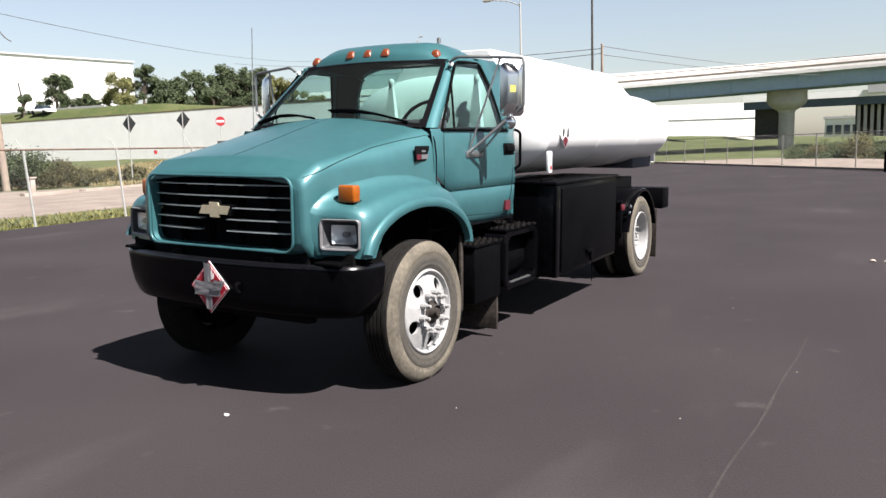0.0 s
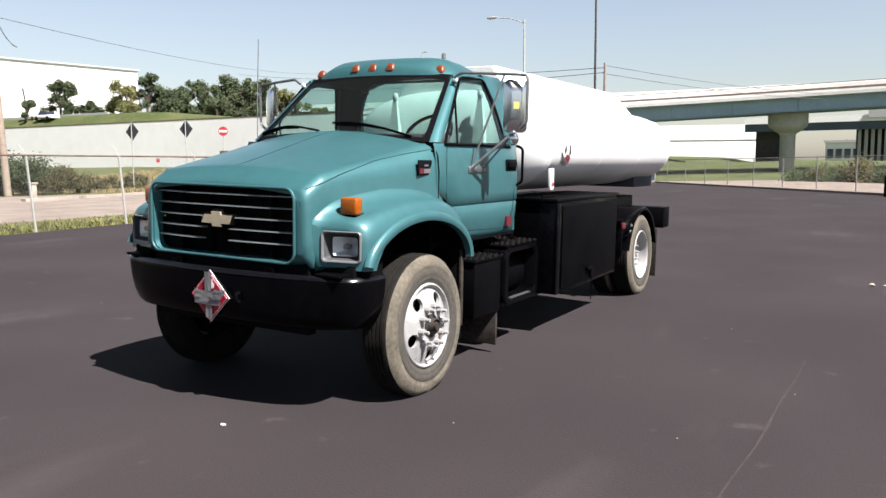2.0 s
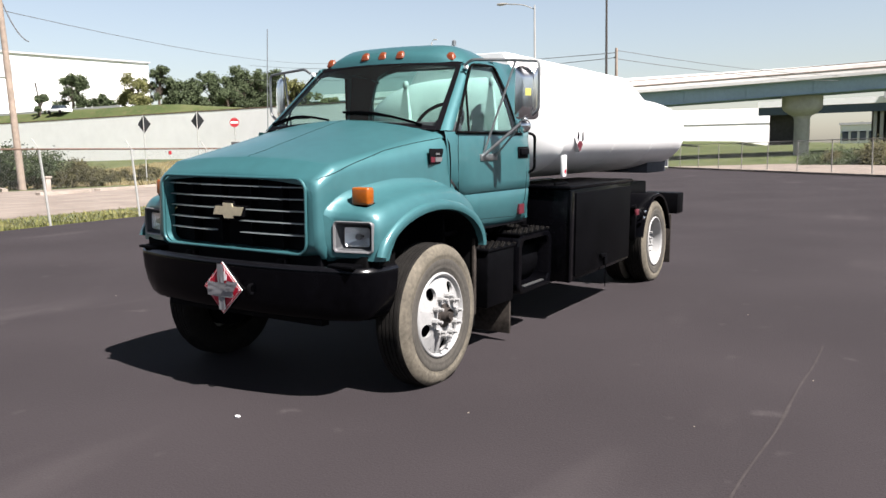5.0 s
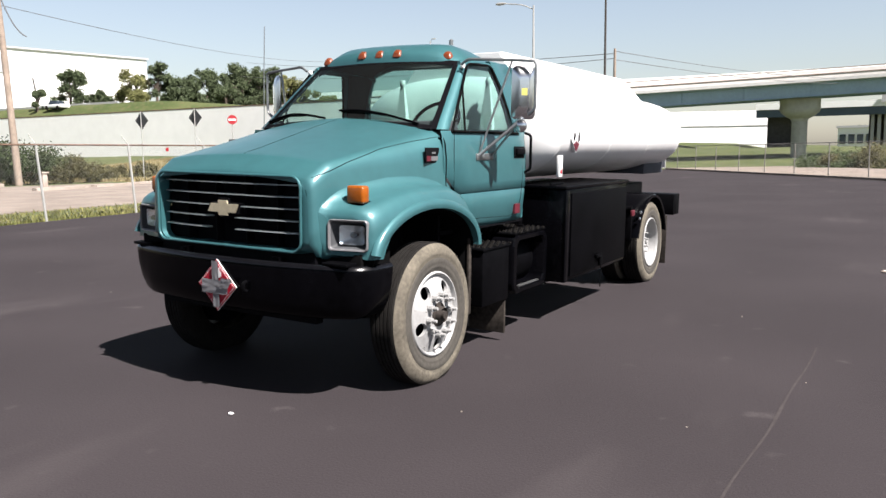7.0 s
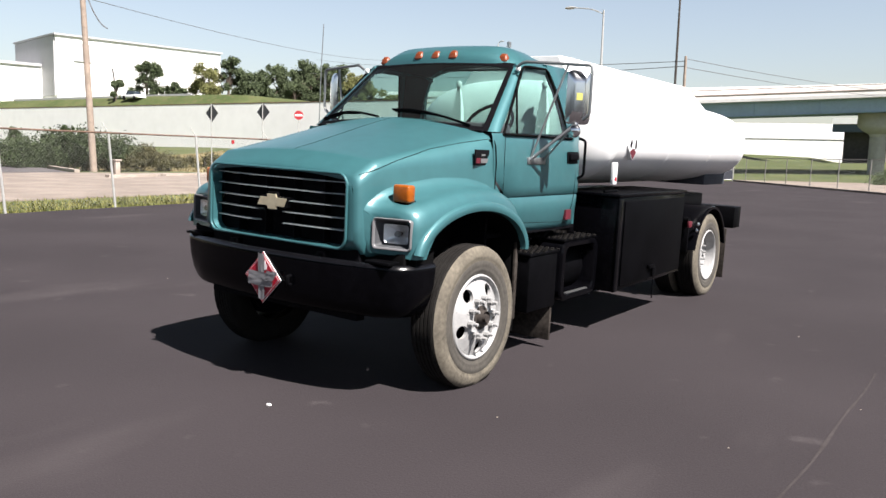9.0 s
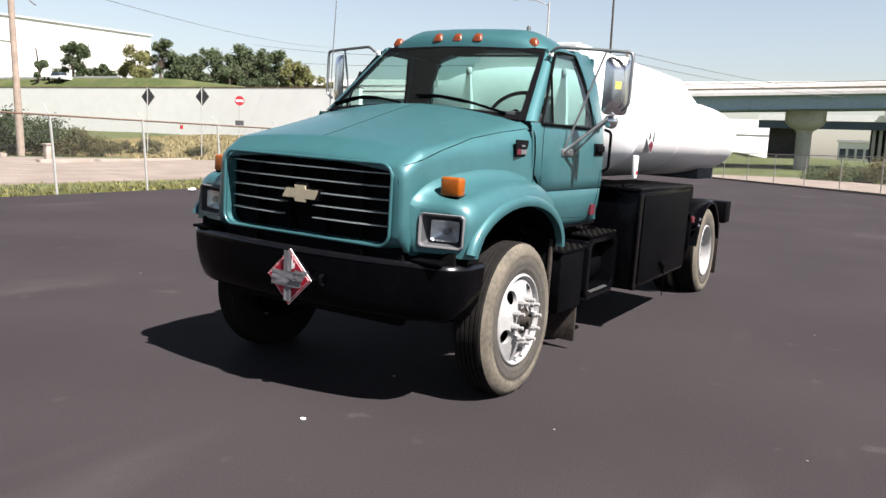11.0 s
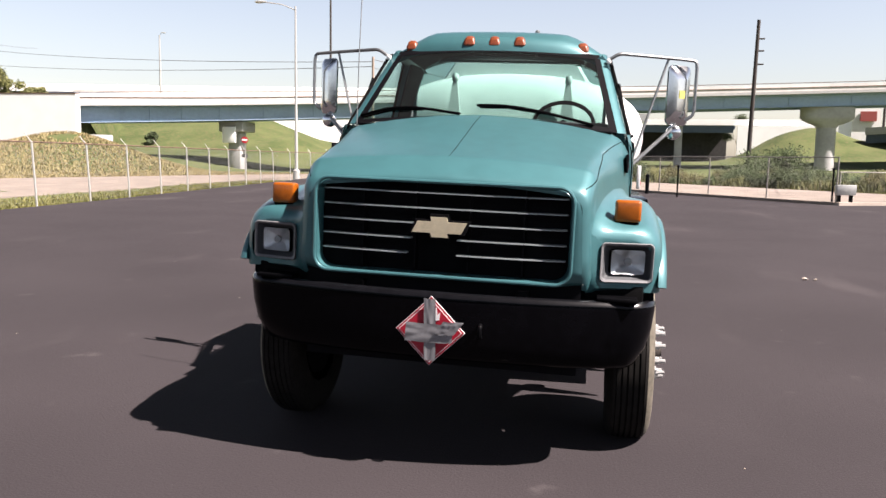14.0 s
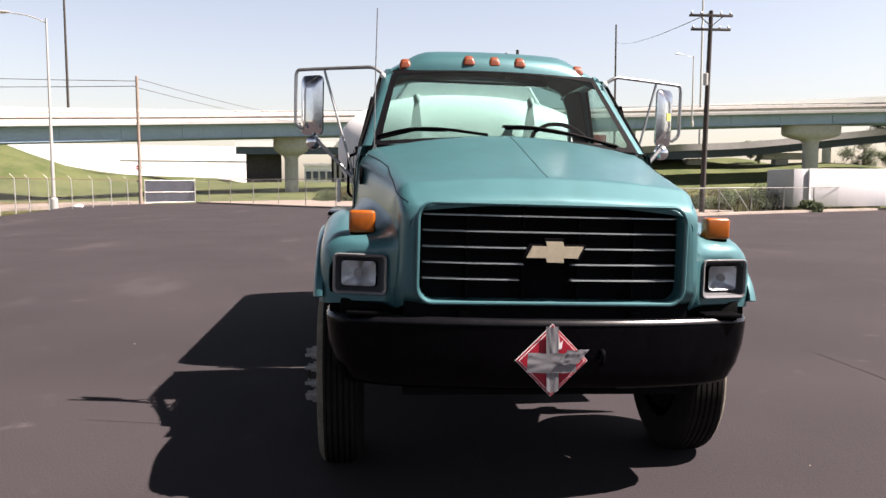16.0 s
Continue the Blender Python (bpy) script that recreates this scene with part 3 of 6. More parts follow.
SZ = [1.500, 1.590, 1.678, 1.730, 1.768]
seam = [(y, lerp(y, [0.07, 0.35, 0.7, 1.0, 1.27], SZ)) for y in np.linspace(0.07, 1.27, 20)]
both("hood_seam", tube([(hood_x(y, z), y, z) for y, z in seam], 0.0028, 6), SEAL, hood, "dark joint along the hood side")
both("cowl_gap", tube([(0.972, 1.29, 1.40), (0.976, 1.288, 1.60), (0.965, 1.285, 1.72), (0.93, 1.285, 1.80)], 0.0042, 6), SEAL, hood, "dark gap behind the hood")
# shading along the hood crease is drawn here as a thin dark tube
part("crease_shade_line", tube([(0, y, lerp(y, HY, HZ) + 0.0035) for y in np.linspace(0.20, 1.25, 14)], 0.0022, 6), SEAL, hood, "shade of the hood's centre crease drawn as a dark line")

# headlights: bezel, recessed lamp and glass
def bezel_bm():
    fr_, bk = round_rect(0.134, 0.101, 0.022), round_rect(0.112, 0.080, 0.014)
    def ringed(pts, y):
        return [(0.938 + x, y + 0.24 * x, 1.140 + z) for x, z in pts]
    return loft([ringed(round_rect(0.130, 0.098, 0.024), 0.185), ringed(round_rect(0.133, 0.101, 0.026), 0.144), ringed(round_rect(0.129, 0.097, 0.024), 0.137), ringed(round_rect(0.121, 0.089, 0.02), 0.141), ringed(round_rect(0.118, 0.086, 0.018), 0.150)], True)


def well_bm():
    def ringed(pts, y):
        return [(0.938 + x, y + 0.24 * x, 1.140 + z) for x, z in pts]
    return loft([ringed(round_rect(0.118, 0.086, 0.018), 0.150), ringed(round_rect(0.106, 0.076, 0.018), 0.185), ringed(round_rect(0.088, 0.064, 0.018), 0.200)], True)


def plate_bm(w, h, r, y, thick, slope=0.24, cx=0.938, cz=1.140):
    pts = round_rect(w, h, r)
    return loft([[(cx + x, y + slope * x + t, cz + z) for x, z in pts] for t in (0, thick)], True, True)


for side in (0, 1):
    def S(b):
        return mirrored(b) if side else b
    hl = part("headlight", S(bezel_bm()), SILVER, truck, "rectangular headlight with a grey bezel")
    part("lamp_well", S(well_bm()), DASH, hl, "dark recess round the lamp")
    part("lamp_housing", S(plate_bm(0.114, 0.082, 0.016, 0.240, 0.01)), PLASTIC, hl)
    dish = loft([[(0.944 + x * k, 0.180 + 0.24 * x * k + 0.055 * (1 - k * k), 1.140 + z * k) for x, z in round_rect(0.084, 0.062, 0.02)] for k in (1.0, 0.85, 0.68, 0.5, 0.32, 0.12)], True)
    part("reflector", S(dish), REFLECT, hl, "bright reflector")
    part("bulb_shield", S(lathe([(0.182, 0.004), (0.184, 0.018), (0.200, 0.022), (0.225, 0.012)], "y", 20, None, (0.944, 0, 1.14))), DULLMETAL, hl)
    gl = part("lens", S(plate_bm(0.084, 0.062, 0.02, 0.172, 0.004, cx=0.944)), LAMPGLASS, hl, "clear glass lens")
    gl.visible_shadow = False
    am = part("turn_signal", S(box((0.930, 0.262, 1.394), (0.132, 0.075, 0.112), 0.016, 3)), AMBER, truck, "square amber turn signal on the fender")
    part("signal_base", S(span(0.872, 0.988, 0.235, 0.335, 1.325, 1.350, 0.008)), SEAL, am)

# bumper, bowed, with a rolled top lip and ends that wrap round
line = [Vector((x, -0.045 + 0.115 * abs(x / 0.93) ** 2.3)) for x in np.linspace(0, 0.93, 14)]
line += [Vector((0.93 + 0.165 * math.sin(radians(a)), 0.070 + 0.20 * (1 - math.cos(radians(a))))) for a in (18, 32, 46, 60, 74, 86)]
line += [Vector((1.096, y)) for y in (0.30, 0.35, 0.41)]
line = [Vector((-p.x, p.y)) for p in reversed(line[1:])] + line
rows = []
for k, p in enumerate(line):
    d = (line[min(k + 1, len(line) - 1)] - line[max(k - 1, 0)]).normalized()
    n = Vector((d.y, -d.x))
    tuck = 0.055 * smooth(abs(p.x), 0.80, 1.09)
    sec = [(-0.085, 0.920), (-0.050, 0.940), (-0.020, 0.950), (-0.004, 0.943), (0.004, 0.926), (0.004, 0.90), (0.003 - tuck * 0.15, 0.80), (-0.002 - tuck * 0.5, 0.70), (-0.014 - tuck, 0.625), (-0.030 - tuck, 0.604), (-0.055 - tuck, 0.600), (-0.085 - tuck, 0.62)]
    rows.append([(p.x + n.x * o, p.y + n.y * o, z) for o, z in sec])
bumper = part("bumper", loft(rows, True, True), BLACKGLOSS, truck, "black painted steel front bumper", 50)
lip_rows = []
for k, p in enumerate(line):
    d = (line[min(k + 1, len(line) - 1)] - line[max(k - 1, 0)]).normalized()
    n = Vector((d.y, -d.x))
    lip_rows.append([(p.x + n.x * o, p.y + n.y * o, z) for o, z in ((-0.052, 0.9425), (-0.020, 0.9535), (-0.002, 0.9455), (0.007, 0.926))])
part("bumper_lip", loft(lip_rows), LIPBLACK, bumper, "polished rolled top edge", 50)
# gap between bumper and fender closed by added panels to keep sunlight out
both("bumper_light_block", span(0.70, 1.03, 0.16, 0.26, 0.86, 1.02, 0.01), SEAL, bumper, "added dark filler that blocks light over the bumper")
both("bumper_bracket", span(0.40, 0.46, 0.02, 0.30, 0.90, 0.975, 0.006), BLACK, bumper)
both("bumper_step", span(0.80, 1.0, 0.05, 0.16, 0.950, 0.970, 0.005), BLACK, bumper)
part("tow_hook", tube(bend([(0.24, -0.03, 0.80), (0.24, -0.07, 0.80), (0.24, -0.07, 0.74), (0.24, -0.03, 0.74)], 0.03), 0.012, 8), BLACK, bumper)
part("front_valance", span(-0.72, 0.72, 0.09, 0.16, 0.55, 1.02), PLASTIC, truck, "black valance under the grille")
# light on the splash panel's outer edge, put in as a paler strip
both("splash_lit_edge", span(1.045, 1.068, 1.495, 1.535, 0.40, 1.00, 0.004), FLAP, truck, "lit edge of the splash panel made as a paler strip")
part("axle", tube([(-0.95, 0.91, 0.48), (0.95, 0.91, 0.48)], 0.06, 10), BLACK, truck)
# hazard diamond on the bumper, partly covered with tape
PL = Vector((-0.012, 0.002, 0.757))
def dia(h, y0, y1, w=None):
    w = w or h
    return prism([(PL.x, PL.z + h), (PL.x + w, PL.z), (PL.x, PL.z - h), (PL.x - w, PL.z)], "y", y0, y1)
plac = part("placard", dia(0.178, -0.060, -0.054), PAPER, truck, "red diamond hazard placard covered with silver tape")
part("red_border", dia(0.174, -0.0630, -0.0605), RED, plac)
part("white_line", dia(0.163, -0.0650, -0.0635), PAPER, plac)
part("red_field", dia(0.158, -0.0670, -0.0655), RED, plac)
part("flame_mark", prism([(PL.x + 0.015, PL.z + 0.05), (PL.x + 0.045, PL.z + 0.06), (PL.x + 0.05, PL.z + 0.10), (PL.x + 0.035, PL.z + 0.085), (PL.x + 0.03, PL.z + 0.125), (PL.x + 0.015, PL.z + 0.10)], "y", -0.069, -0.0675), PAPER, plac)


def tape_bm(x0, x1, z0, z1, y, slant, waves):
    nx, nz = 14, 10
    rr = []
    for i in range(nx + 1):
        u = i / nx
        rr.append([(x0 + (x1 - x0) * u + slant * (j / nz - 0.5), y - 0.007 * abs(noise.noise(Vector((u * waves + z0 * 9, j / nz * waves, 3.1)))), z0 + (z1 - z0) * j / nz + 0.008 * noise.noise(Vector((u * 3, 0.4, z0 * 7)))) for j in range(nz + 1)])
    return loft(rr)


part("tape", tape_bm(PL.x - 0.030, PL.x + 0.030, PL.z - 0.150, PL.z + 0.165, -0.0745, -0.012, 2), TAPE, plac, "crumpled silver tape")
part("tape", tape_bm(PL.x - 0.124, PL.x + 0.118, PL.z - 0.056, PL.z + 0.040, -0.0800, 0.004, 2.4), TAPE, plac, "crumpled silver tape")
part("tape", tape_bm(PL.x + 0.045, PL.x + 0.150, PL.z - 0.012, PL.z + 0.058, -0.0860, 0.05, 4), TAPE, plac, "folded end of silver tape")

# ---- cab ----
def cab_row(z, w, y0, y1, r=0.10):
    pts = [(w - 0.02, y0), (w, y0 + 0.05)]
    pts += [(w, y0 + (y1 - r - y0) * k / 4) for k in range(1, 5)]
    pts += [(w - r + r * math.cos(radians(a)), y1 - r + r * math.sin(radians(a))) for a in (22, 45, 68, 90)]
    half = [(x, y, z) for x, y in pts]
    return half + [(-x, y, z_) for x, y, z_ in reversed(half)]


zs = [1.03, 1.05, 1.10, 1.20, 1.322, 1.334, 1.346, 1.42, 1.5, 1.62, 1.72, 1.79, 1.815]
ws = [0.90, 0.930, 0.950, 0.968, 0.978, 0.967, 0.981, 0.985, 0.986, 0.982, 0.972, 0.960, 0.950]
cab = part("cab_shell", loft([cab_row(z, w, lerp(z, [1.22, 1.35, 1.5], [1.53, 1.46, 1.27]), 2.74) for z, w in zip(zs, ws)]), TEAL, truck, "teal steel cab with a lower side crease", 50)
part("cab_floor", span(-0.93, 0.93, 1.28, 2.73, 1.03, 1.06), PLASTIC, cab)
part("firewall", span(-0.92, 0.92, 1.27, 1.30, 0.95, 1.76), PLASTIC, cab)
part("cowl", span(-0.84, 0.84, 1.27, 1.40, 1.815, 1.835, 0.008), PLASTIC, cab, "black cowl under the windscreen")

# glass house: corner points of the windscreen and the windows
A0, A1 = Vector((0.885, 1.33, 1.835)), Vector((0.742, 1.895, 2.372))
def ws_row(k):
    x, y, z = A0.lerp(A1, k)
    bow = 0.10 * (1 - 0.2 * k)
    crown = 0.035 * k + 0.045 * (1 - k)
    return [(x * u, y - bow * (1 - u * u), z + crown * (1 - u * u)) for u in np.linspace(-1, 1, 15)]


wsr = [ws_row(k) for k in np.linspace(0, 1, 8)]
windscreen = part("windscreen", loft(wsr), GLASS, truck, "curved tinted windscreen", 60)
windscreen.visible_shadow = False
top_seal = [[(x, y - 0.004, z) for x, y, z in ws_row(k)] for k in (0.945, 1.02)]
part("shade_band", loft(top_seal), PLASTIC, windscreen, "dark band along the top edge", 60)
bot_seal = [[(x, y - 0.004, z) for x, y, z in ws_row(k)] for k in (-0.02, 0.03)]
part("lower_band", loft(bot_seal), PLASTIC, windscreen, "", 60)
both("side_band", loft([[Vector(ws_row(k)[14]) + Vector((0.004, -0.004, 0)) for k in np.linspace(0, 1, 8)], [Vector(ws_row(k)[13]).lerp(Vector(ws_row(k)[14]), 0.48) + Vector((0, -0.005, 0)) for k in np.linspace(0, 1, 8)]]), PLASTIC, windscreen, "", 60)


# pillars of the cab
both("front_pillar", loft([[p + Vector(d) for d in ((-0.015, -0.012, 0), (0.020, 0.0, 0), (0.040, 0.045, 0), (0.036, 0.085, 0), (-0.01, 0.07, 0))] for p in [A0.lerp(A1, k) for k in np.linspace(-0.02, 1.04, 8)]], True, True), TEAL, cab, "slanted teal windscreen pillar", 50)
both("rear_pillar", loft([[(x - 0.0, y0, z), (x + 0.004, y0 + 0.05, z), (x - 0.01, 2.70 - 0.0, z), (x - 0.06, 2.735, z), (x - 0.10, 2.735, z), (x - 0.09, 2.70, z), (x - 0.05, y0 + 0.02, z)] for z, x, y0 in ((1.80, 0.955, 2.50), (2.0, 0.915, 2.45), (2.2, 0.86, 2.40), (2.33, 0.815, 2.35), (2.42, 0.77, 2.33))], True, True), TEAL, cab, "teal rear cab pillar", 50)
both("roof_rail", loft([[(x, y, z), (x + 0.03, y, z - 0.035), (x + 0.005, y, z - 0.07), (x - 0.05, y, z - 0.04)] for x, y, z in ((0.745, 1.865, 2.380), (0.768, 2.03, 2.400), (0.775, 2.3, 2.40), (0.765, 2.60, 2.385), (0.74, 2.72, 2.36))], True, True), TEAL, cab, "", 50)
both("pillar_trim", loft([[(x - 0.053, y0 + 0.008, z), (x - 0.094, 2.690, z), (x - 0.104, 2.690, z), (x - 0.063, y0 + 0.008, z)] for z, x, y0 in ((1.80, 0.955, 2.50), (2.0, 0.915, 2.45), (2.2, 0.86, 2.40), (2.33, 0.815, 2.35), (2.42, 0.77, 2.33))], True, True), LINER, cab, "dark trim inside the rear pillar", 50)
# roof with a raised crown
rows = []
for y, edge, crown, cw in ((1.722, 2.352, 0.0, 0.50), (1.728, 2.375, 0.004, 0.50), (1.738, 2.395, 0.012, 0.50), (1.76, 2.418, 0.03, 0.50), (1.82, 2.43, 0.042, 0.52), (1.90, 2.435, 0.070, 0.54), (2.0, 2.437, 0.090, 0.56), (2.15, 2.437, 0.098, 0.57), (2.35, 2.43, 0.095, 0.57), (2.52, 2.42, 0.075, 0.55), (2.65, 2.405, 0.06, 0.5), (2.745, 2.385, 0.02, 0.5)):
    w = lerp(y, [1.735, 1.83, 2.1, 2.6, 2.74], [0.735, 0.775, 0.80, 0.79, 0.75])
    fwd = 0.10 if y < 2.0 else 0.0
    row = []
    for u in np.linspace(-1, 1, 27):
        x = w * u
        c = smooth(1 - abs(u), 0.0, 0.42)
        e = 0.03 * (1 - u * u)
        back = 0.095 * u * u * (1 - smooth(y, 1.74, 2.1))
        row.append((x, y + back + 0.068 * (1 - smooth(y, 1.76, 2.25)), edge - 0.055 * abs(u) ** 6 + e + crown * c))
    rows.append(row)
part("roof", loft(rows), TEAL, cab, "teal domed cab roof", 50)
lin = [[(x * 0.98, y + 0.01, z - 0.030) for x, y, z in r] for r in rows[2:-1]]
part("headliner", loft(lin), LINER, cab, "", 50)
# back wall of the cab round the rear window
RW = 0.775
part("back_wall", joined(span(-0.93, 0.93, 2.70, 2.735, 1.06, 1.845), span(-0.80, -RW, 2.70, 2.735, 1.845, 2.40), span(RW, 0.80, 2.70, 2.735, 1.845, 2.40), span(-0.74, 0.74, 2.70, 2.735, 2.412, 2.43)), TEAL, cab)
rg = part("rear_window", span(-RW, RW, 2.712, 2.718, 1.845, 2.412), GLASS, cab, "wide rear cab window")
rg.visible_shadow = False

# doors: outer skin lines, window glass, handle and vent pillar
def side_x(z):
    return lerp(z, [1.80, 2.0, 2.2, 2.40], [0.956, 0.915, 0.860, 0.785])


for side in (0, 1):
    def S(b):
        return mirrored(b) if side else b
    door = part("door", S(joined(tube(bend([(0.984, 1.385, 1.80), (0.985, 1.39, 1.45), (0.976, 1.40, 1.14), (0.971, 2.44, 1.10), (0.981, 2.58, 1.22), (0.987, 2.60, 1.5), (0.957, 2.55, 1.81)], 0.08), 0.0020, 6), tube([(0.968, 1.40, 1.812), (0.965, 2.53, 1.812)], 0.010, 6))), SEAL, truck, "teal cab door with dark shut lines")
    gz = np.linspace(1.80, 2.37, 6)
    g = loft([[(side_x(z) - 0.012, lerp(z, [1.80, 2.37], [1.40, 1.895]), z), (side_x(z) - 0.012, lerp(z, [1.80, 2.37], [2.53, 2.36]), z)] for z in gz])
    pane = part("door_glass", S(g), GLASS, door, "tinted side window", 60)
    pane.visible_shadow = False
    part("window_frame", S(tube(bend([(side_x(1.80) + 0.0, 1.395, 1.80), (side_x(2.36), 1.895, 2.36), (side_x(2.37), 2.31, 2.375), (side_x(1.80), 2.53, 1.80)], 0.06), 0.011, 8)), SEAL, door)
    part("vent_bar", S(tube([(side_x(1.80), 1.60, 1.80), (side_x(2.17), 1.70, 2.17)], 0.009, 6)), SEAL, door)
    part("handle", S(joined(span(0.983, 1.012, 2.44, 2.60, 1.63, 1.685, 0.010), span(0.98, 0.990, 2.42, 2.62, 1.60, 1.70, 0.004))), PLASTIC, door, "black door handle")
    part("grab_rail", S(tube(bend([(0.975, 2.64, 1.82), (1.03, 2.66, 1.80), (1.03, 2.66, 1.50), (0.98, 2.64, 1.47)], 0.04), 0.012, 8)), BLACK, truck, "black grab rail behind the door")
    badge = part("badge", S(span(0.932, 0.945, 1.05, 1.235, 1.578, 1.690, 0.004)), INK, truck, "small dark badge with a red strip")
    part("red_strip", S(span(0.945, 0.947, 1.062, 1.115, 1.592, 1.630)), DARKRED, badge)
    part("number_bar", S(span(0.945, 0.947, 1.122, 1.225, 1.595, 1.627)), SILVER, badge)
    part("mark_bar", S(span(0.945, 0.947, 1.13, 1.18, 1.645, 1.658)), SILVER, badge)
    part("door_decal", S(span(0.960, 0.9815, 2.47, 2.57, 1.115, 1.20)), DARKRED, truck, "dark red decal under the door")

# interior
part("dashboard", joined(span(-0.88, 0.88, 1.40, 1.72, 1.55, 1.80, 0.04), span(0.16, 0.82, 1.50, 1.74, 1.78, 1.895, 0.03)), DASH, truck, "dark dashboard")
wheel = part("steering_wheel", lathe([(0, 0)] * 1 + [(0.0, 0.012), (0.012, 0.03)], "z", 12), PLASTIC, truck, "dark steering wheel")
bm = bmesh.new()
ringpts = [(0.215 * math.cos(radians(a)), 0.215 * math.sin(radians(a)), 0) for a in range(0, 375, 15)]
tube(ringpts, 0.015, 8, bm)
part("wheel_rim", bm, PLASTIC, wheel)
part("spokes", joined(tube([(-0.21, 0, 0), (0, 0, -0.02), (0.21, 0, 0)], 0.014, 6), tube([(0, -0.21, 0), (0, 0, -0.02)], 0.014, 6)), PLASTIC, wheel)
wheel.matrix_local = pose(0.50, 1.90, 1.895, 50, 0, 0)
for x in (-0.46, 0.46):
    seat = part("seat", joined(span(x - 0.24, x + 0.24, 2.08, 2.52, 1.28, 1.44, 0.05, 3), span(x - 0.23, x + 0.23, 2.46, 2.60, 1.40, 1.77, 0.05, 3)), SEAT, truck, "grey cloth cab seat")

# wipers lie on the glass
def on_screen(x, z, off=0.03):
    u = x / 0.86
    k = (z - A0.z - 0.043 * (1 - u * u)) / (A1.z - A0.z)
    return Vector((x, A0.y + (A1.y - A0.y) * k - 0.095 * (1 - u * u) - off, z))


for pts in (((-0.84, 1.885), (-0.62, 1.945), (-0.42, 1.945), (-0.14, 1.910)), ((-0.04, 1.972), (0.14, 1.976), (0.38, 1.945), (0.72, 1.868))):
    ln = bend([on_screen(x, z) for x, z in pts], 0.2, 6)
    wp = part("wiper", tube(ln, 0.010, 6), BLACK, truck, "black windscreen wiper")
    part("blade", tube([on_screen(x + 0.02, z - 0.012, 0.012) for x, z in pts[:3]], 0.008, 6), SEAL, wp)

# amber roof markers and the horn mast
for x in (-0.62, -0.18, 0.0, 0.18, 0.62):
    near = abs(x) < 0.3
    pts = round_rect(0.042, 0.032, 0.018)
    mk = part("roof_marker", loft([[(u * s, v * s + lean, h) for u, v in pts] for h, s, lean in ((-0.04, 0.95, 0), (0.0, 1.0, 0), (0.006, 0.93, 0.004), (0.022, 0.70, 0.014), (0.027, 0.50, 0.018))], True, True), MARKER, truck, "low amber roof marker lamp", 40)
    mk.matrix_local = pose(x - 0.015, 1.826 if near else 1.905, 2.452 if near else 2.425, 38, 0, 0)
part("antenna", tube([(-0.855, 1.30, 1.80), (-0.855, 1.31, 2.30), (-0.85, 1.32, 2.68)], 0.004, 6), DULLMETAL, truck, "thin whip antenna")
part("mast", joined(tube([(0.22, 2.62, 2.46), (0.22, 2.62, 2.63)], 0.010, 8), lathe([(2.615, 0.02), (2.655, 0.02), (2.665, 0.008)], "z", 10, None, (0.22, 2.62, 0))), DULLMETAL, truck, "small mast on the roof")

# west coast mirrors
for side in (0, 1):
    def S(b):
        return mirrored(b) if side else b
    loop = bend([(0.80, 1.80, 2.345), (0.86, 1.80, 2.385), (1.15, 1.88, 2.375), (1.385, 1.92, 2.36), (1.395, 1.92, 2.32), (1.395, 1.92, 1.99), (1.34, 1.92, 1.95)], 0.05)
    m_ = part("side_mirror", S(tube(loop, 0.012, 8)), DULLMETAL, truck, "tall chrome side mirror on a tube frame")
    part("arm_foot", S(box((0.792, 1.835, 2.335), (0.034, 0.034, 0.036), 0.010)), WHITE, m_, "small white foot of the mirror arm")
    part("brace", S(tube([(0.985, 1.78, 1.64), (1.20, 1.90, 2.37)], 0.009, 8)), DULLMETAL, m_, "bright tube brace")
    part("brace", S(tube([(0.985, 1.76, 1.62), (1.28, 1.92, 1.915)], 0.013, 8)), DULLMETAL, m_, "bright tube brace")
    part("brace", S(tube([(0.985, 1.98, 1.62), (1.28, 1.93, 1.915)], 0.009, 8)), DULLMETAL, m_, "bright tube brace")
    part("bracket", S(span(0.965, 0.995, 1.73, 2.02, 1.59, 1.645, 0.01)), DULLMETAL, m_)
    pts = round_rect(0.096, 0.207, 0.042)
    turn = Matrix.Translation((1.285, 1.94, 0)) @ pose(0, 0, 0, 0, 0, 36) @ Matrix.Translation((-1.285, -1.94, 0))
    def T(b):
        bmesh.ops.transform(b, matrix=turn, verts=b.verts)
        return S(b)
    head = loft([[(1.285 + x * a, 1.94 + d, 2.122 + z * b) for x, z in pts] for a, b, d in ((0.40, 0.55, -0.036), (0.42, 0.58, -0.0355), (0.86, 0.92, -0.014), (0.93, 0.96, -0.004), (1.0, 1.0, 0.0), (1.0, 1.0, 0.014))], True, True)
    hd = part("mirror_head", T(head), CHROME, m_, "polished metal mirror head")
    part("mirror_face", T(loft([[(1.285 + x * 0.93, 1.955 + d, 2.122 + z * 0.95) for x, z in pts] for d in (0, 0.003)], True, True)), MIRROR, hd)
    if not side:
        part("sticker", T(span(1.262, 1.308, 1.900, 1.904, 2.10, 2.155)), YELLOW, hd, "small yellow label")
    part("spot_mirror", S(lathe([(1.89, 0.005), (1.895, 0.035), (1.91, 0.05), (1.94, 0.052)], "y", 18, None, (1.27, 0, 1.865))), CHROME, m_, "round convex mirror")


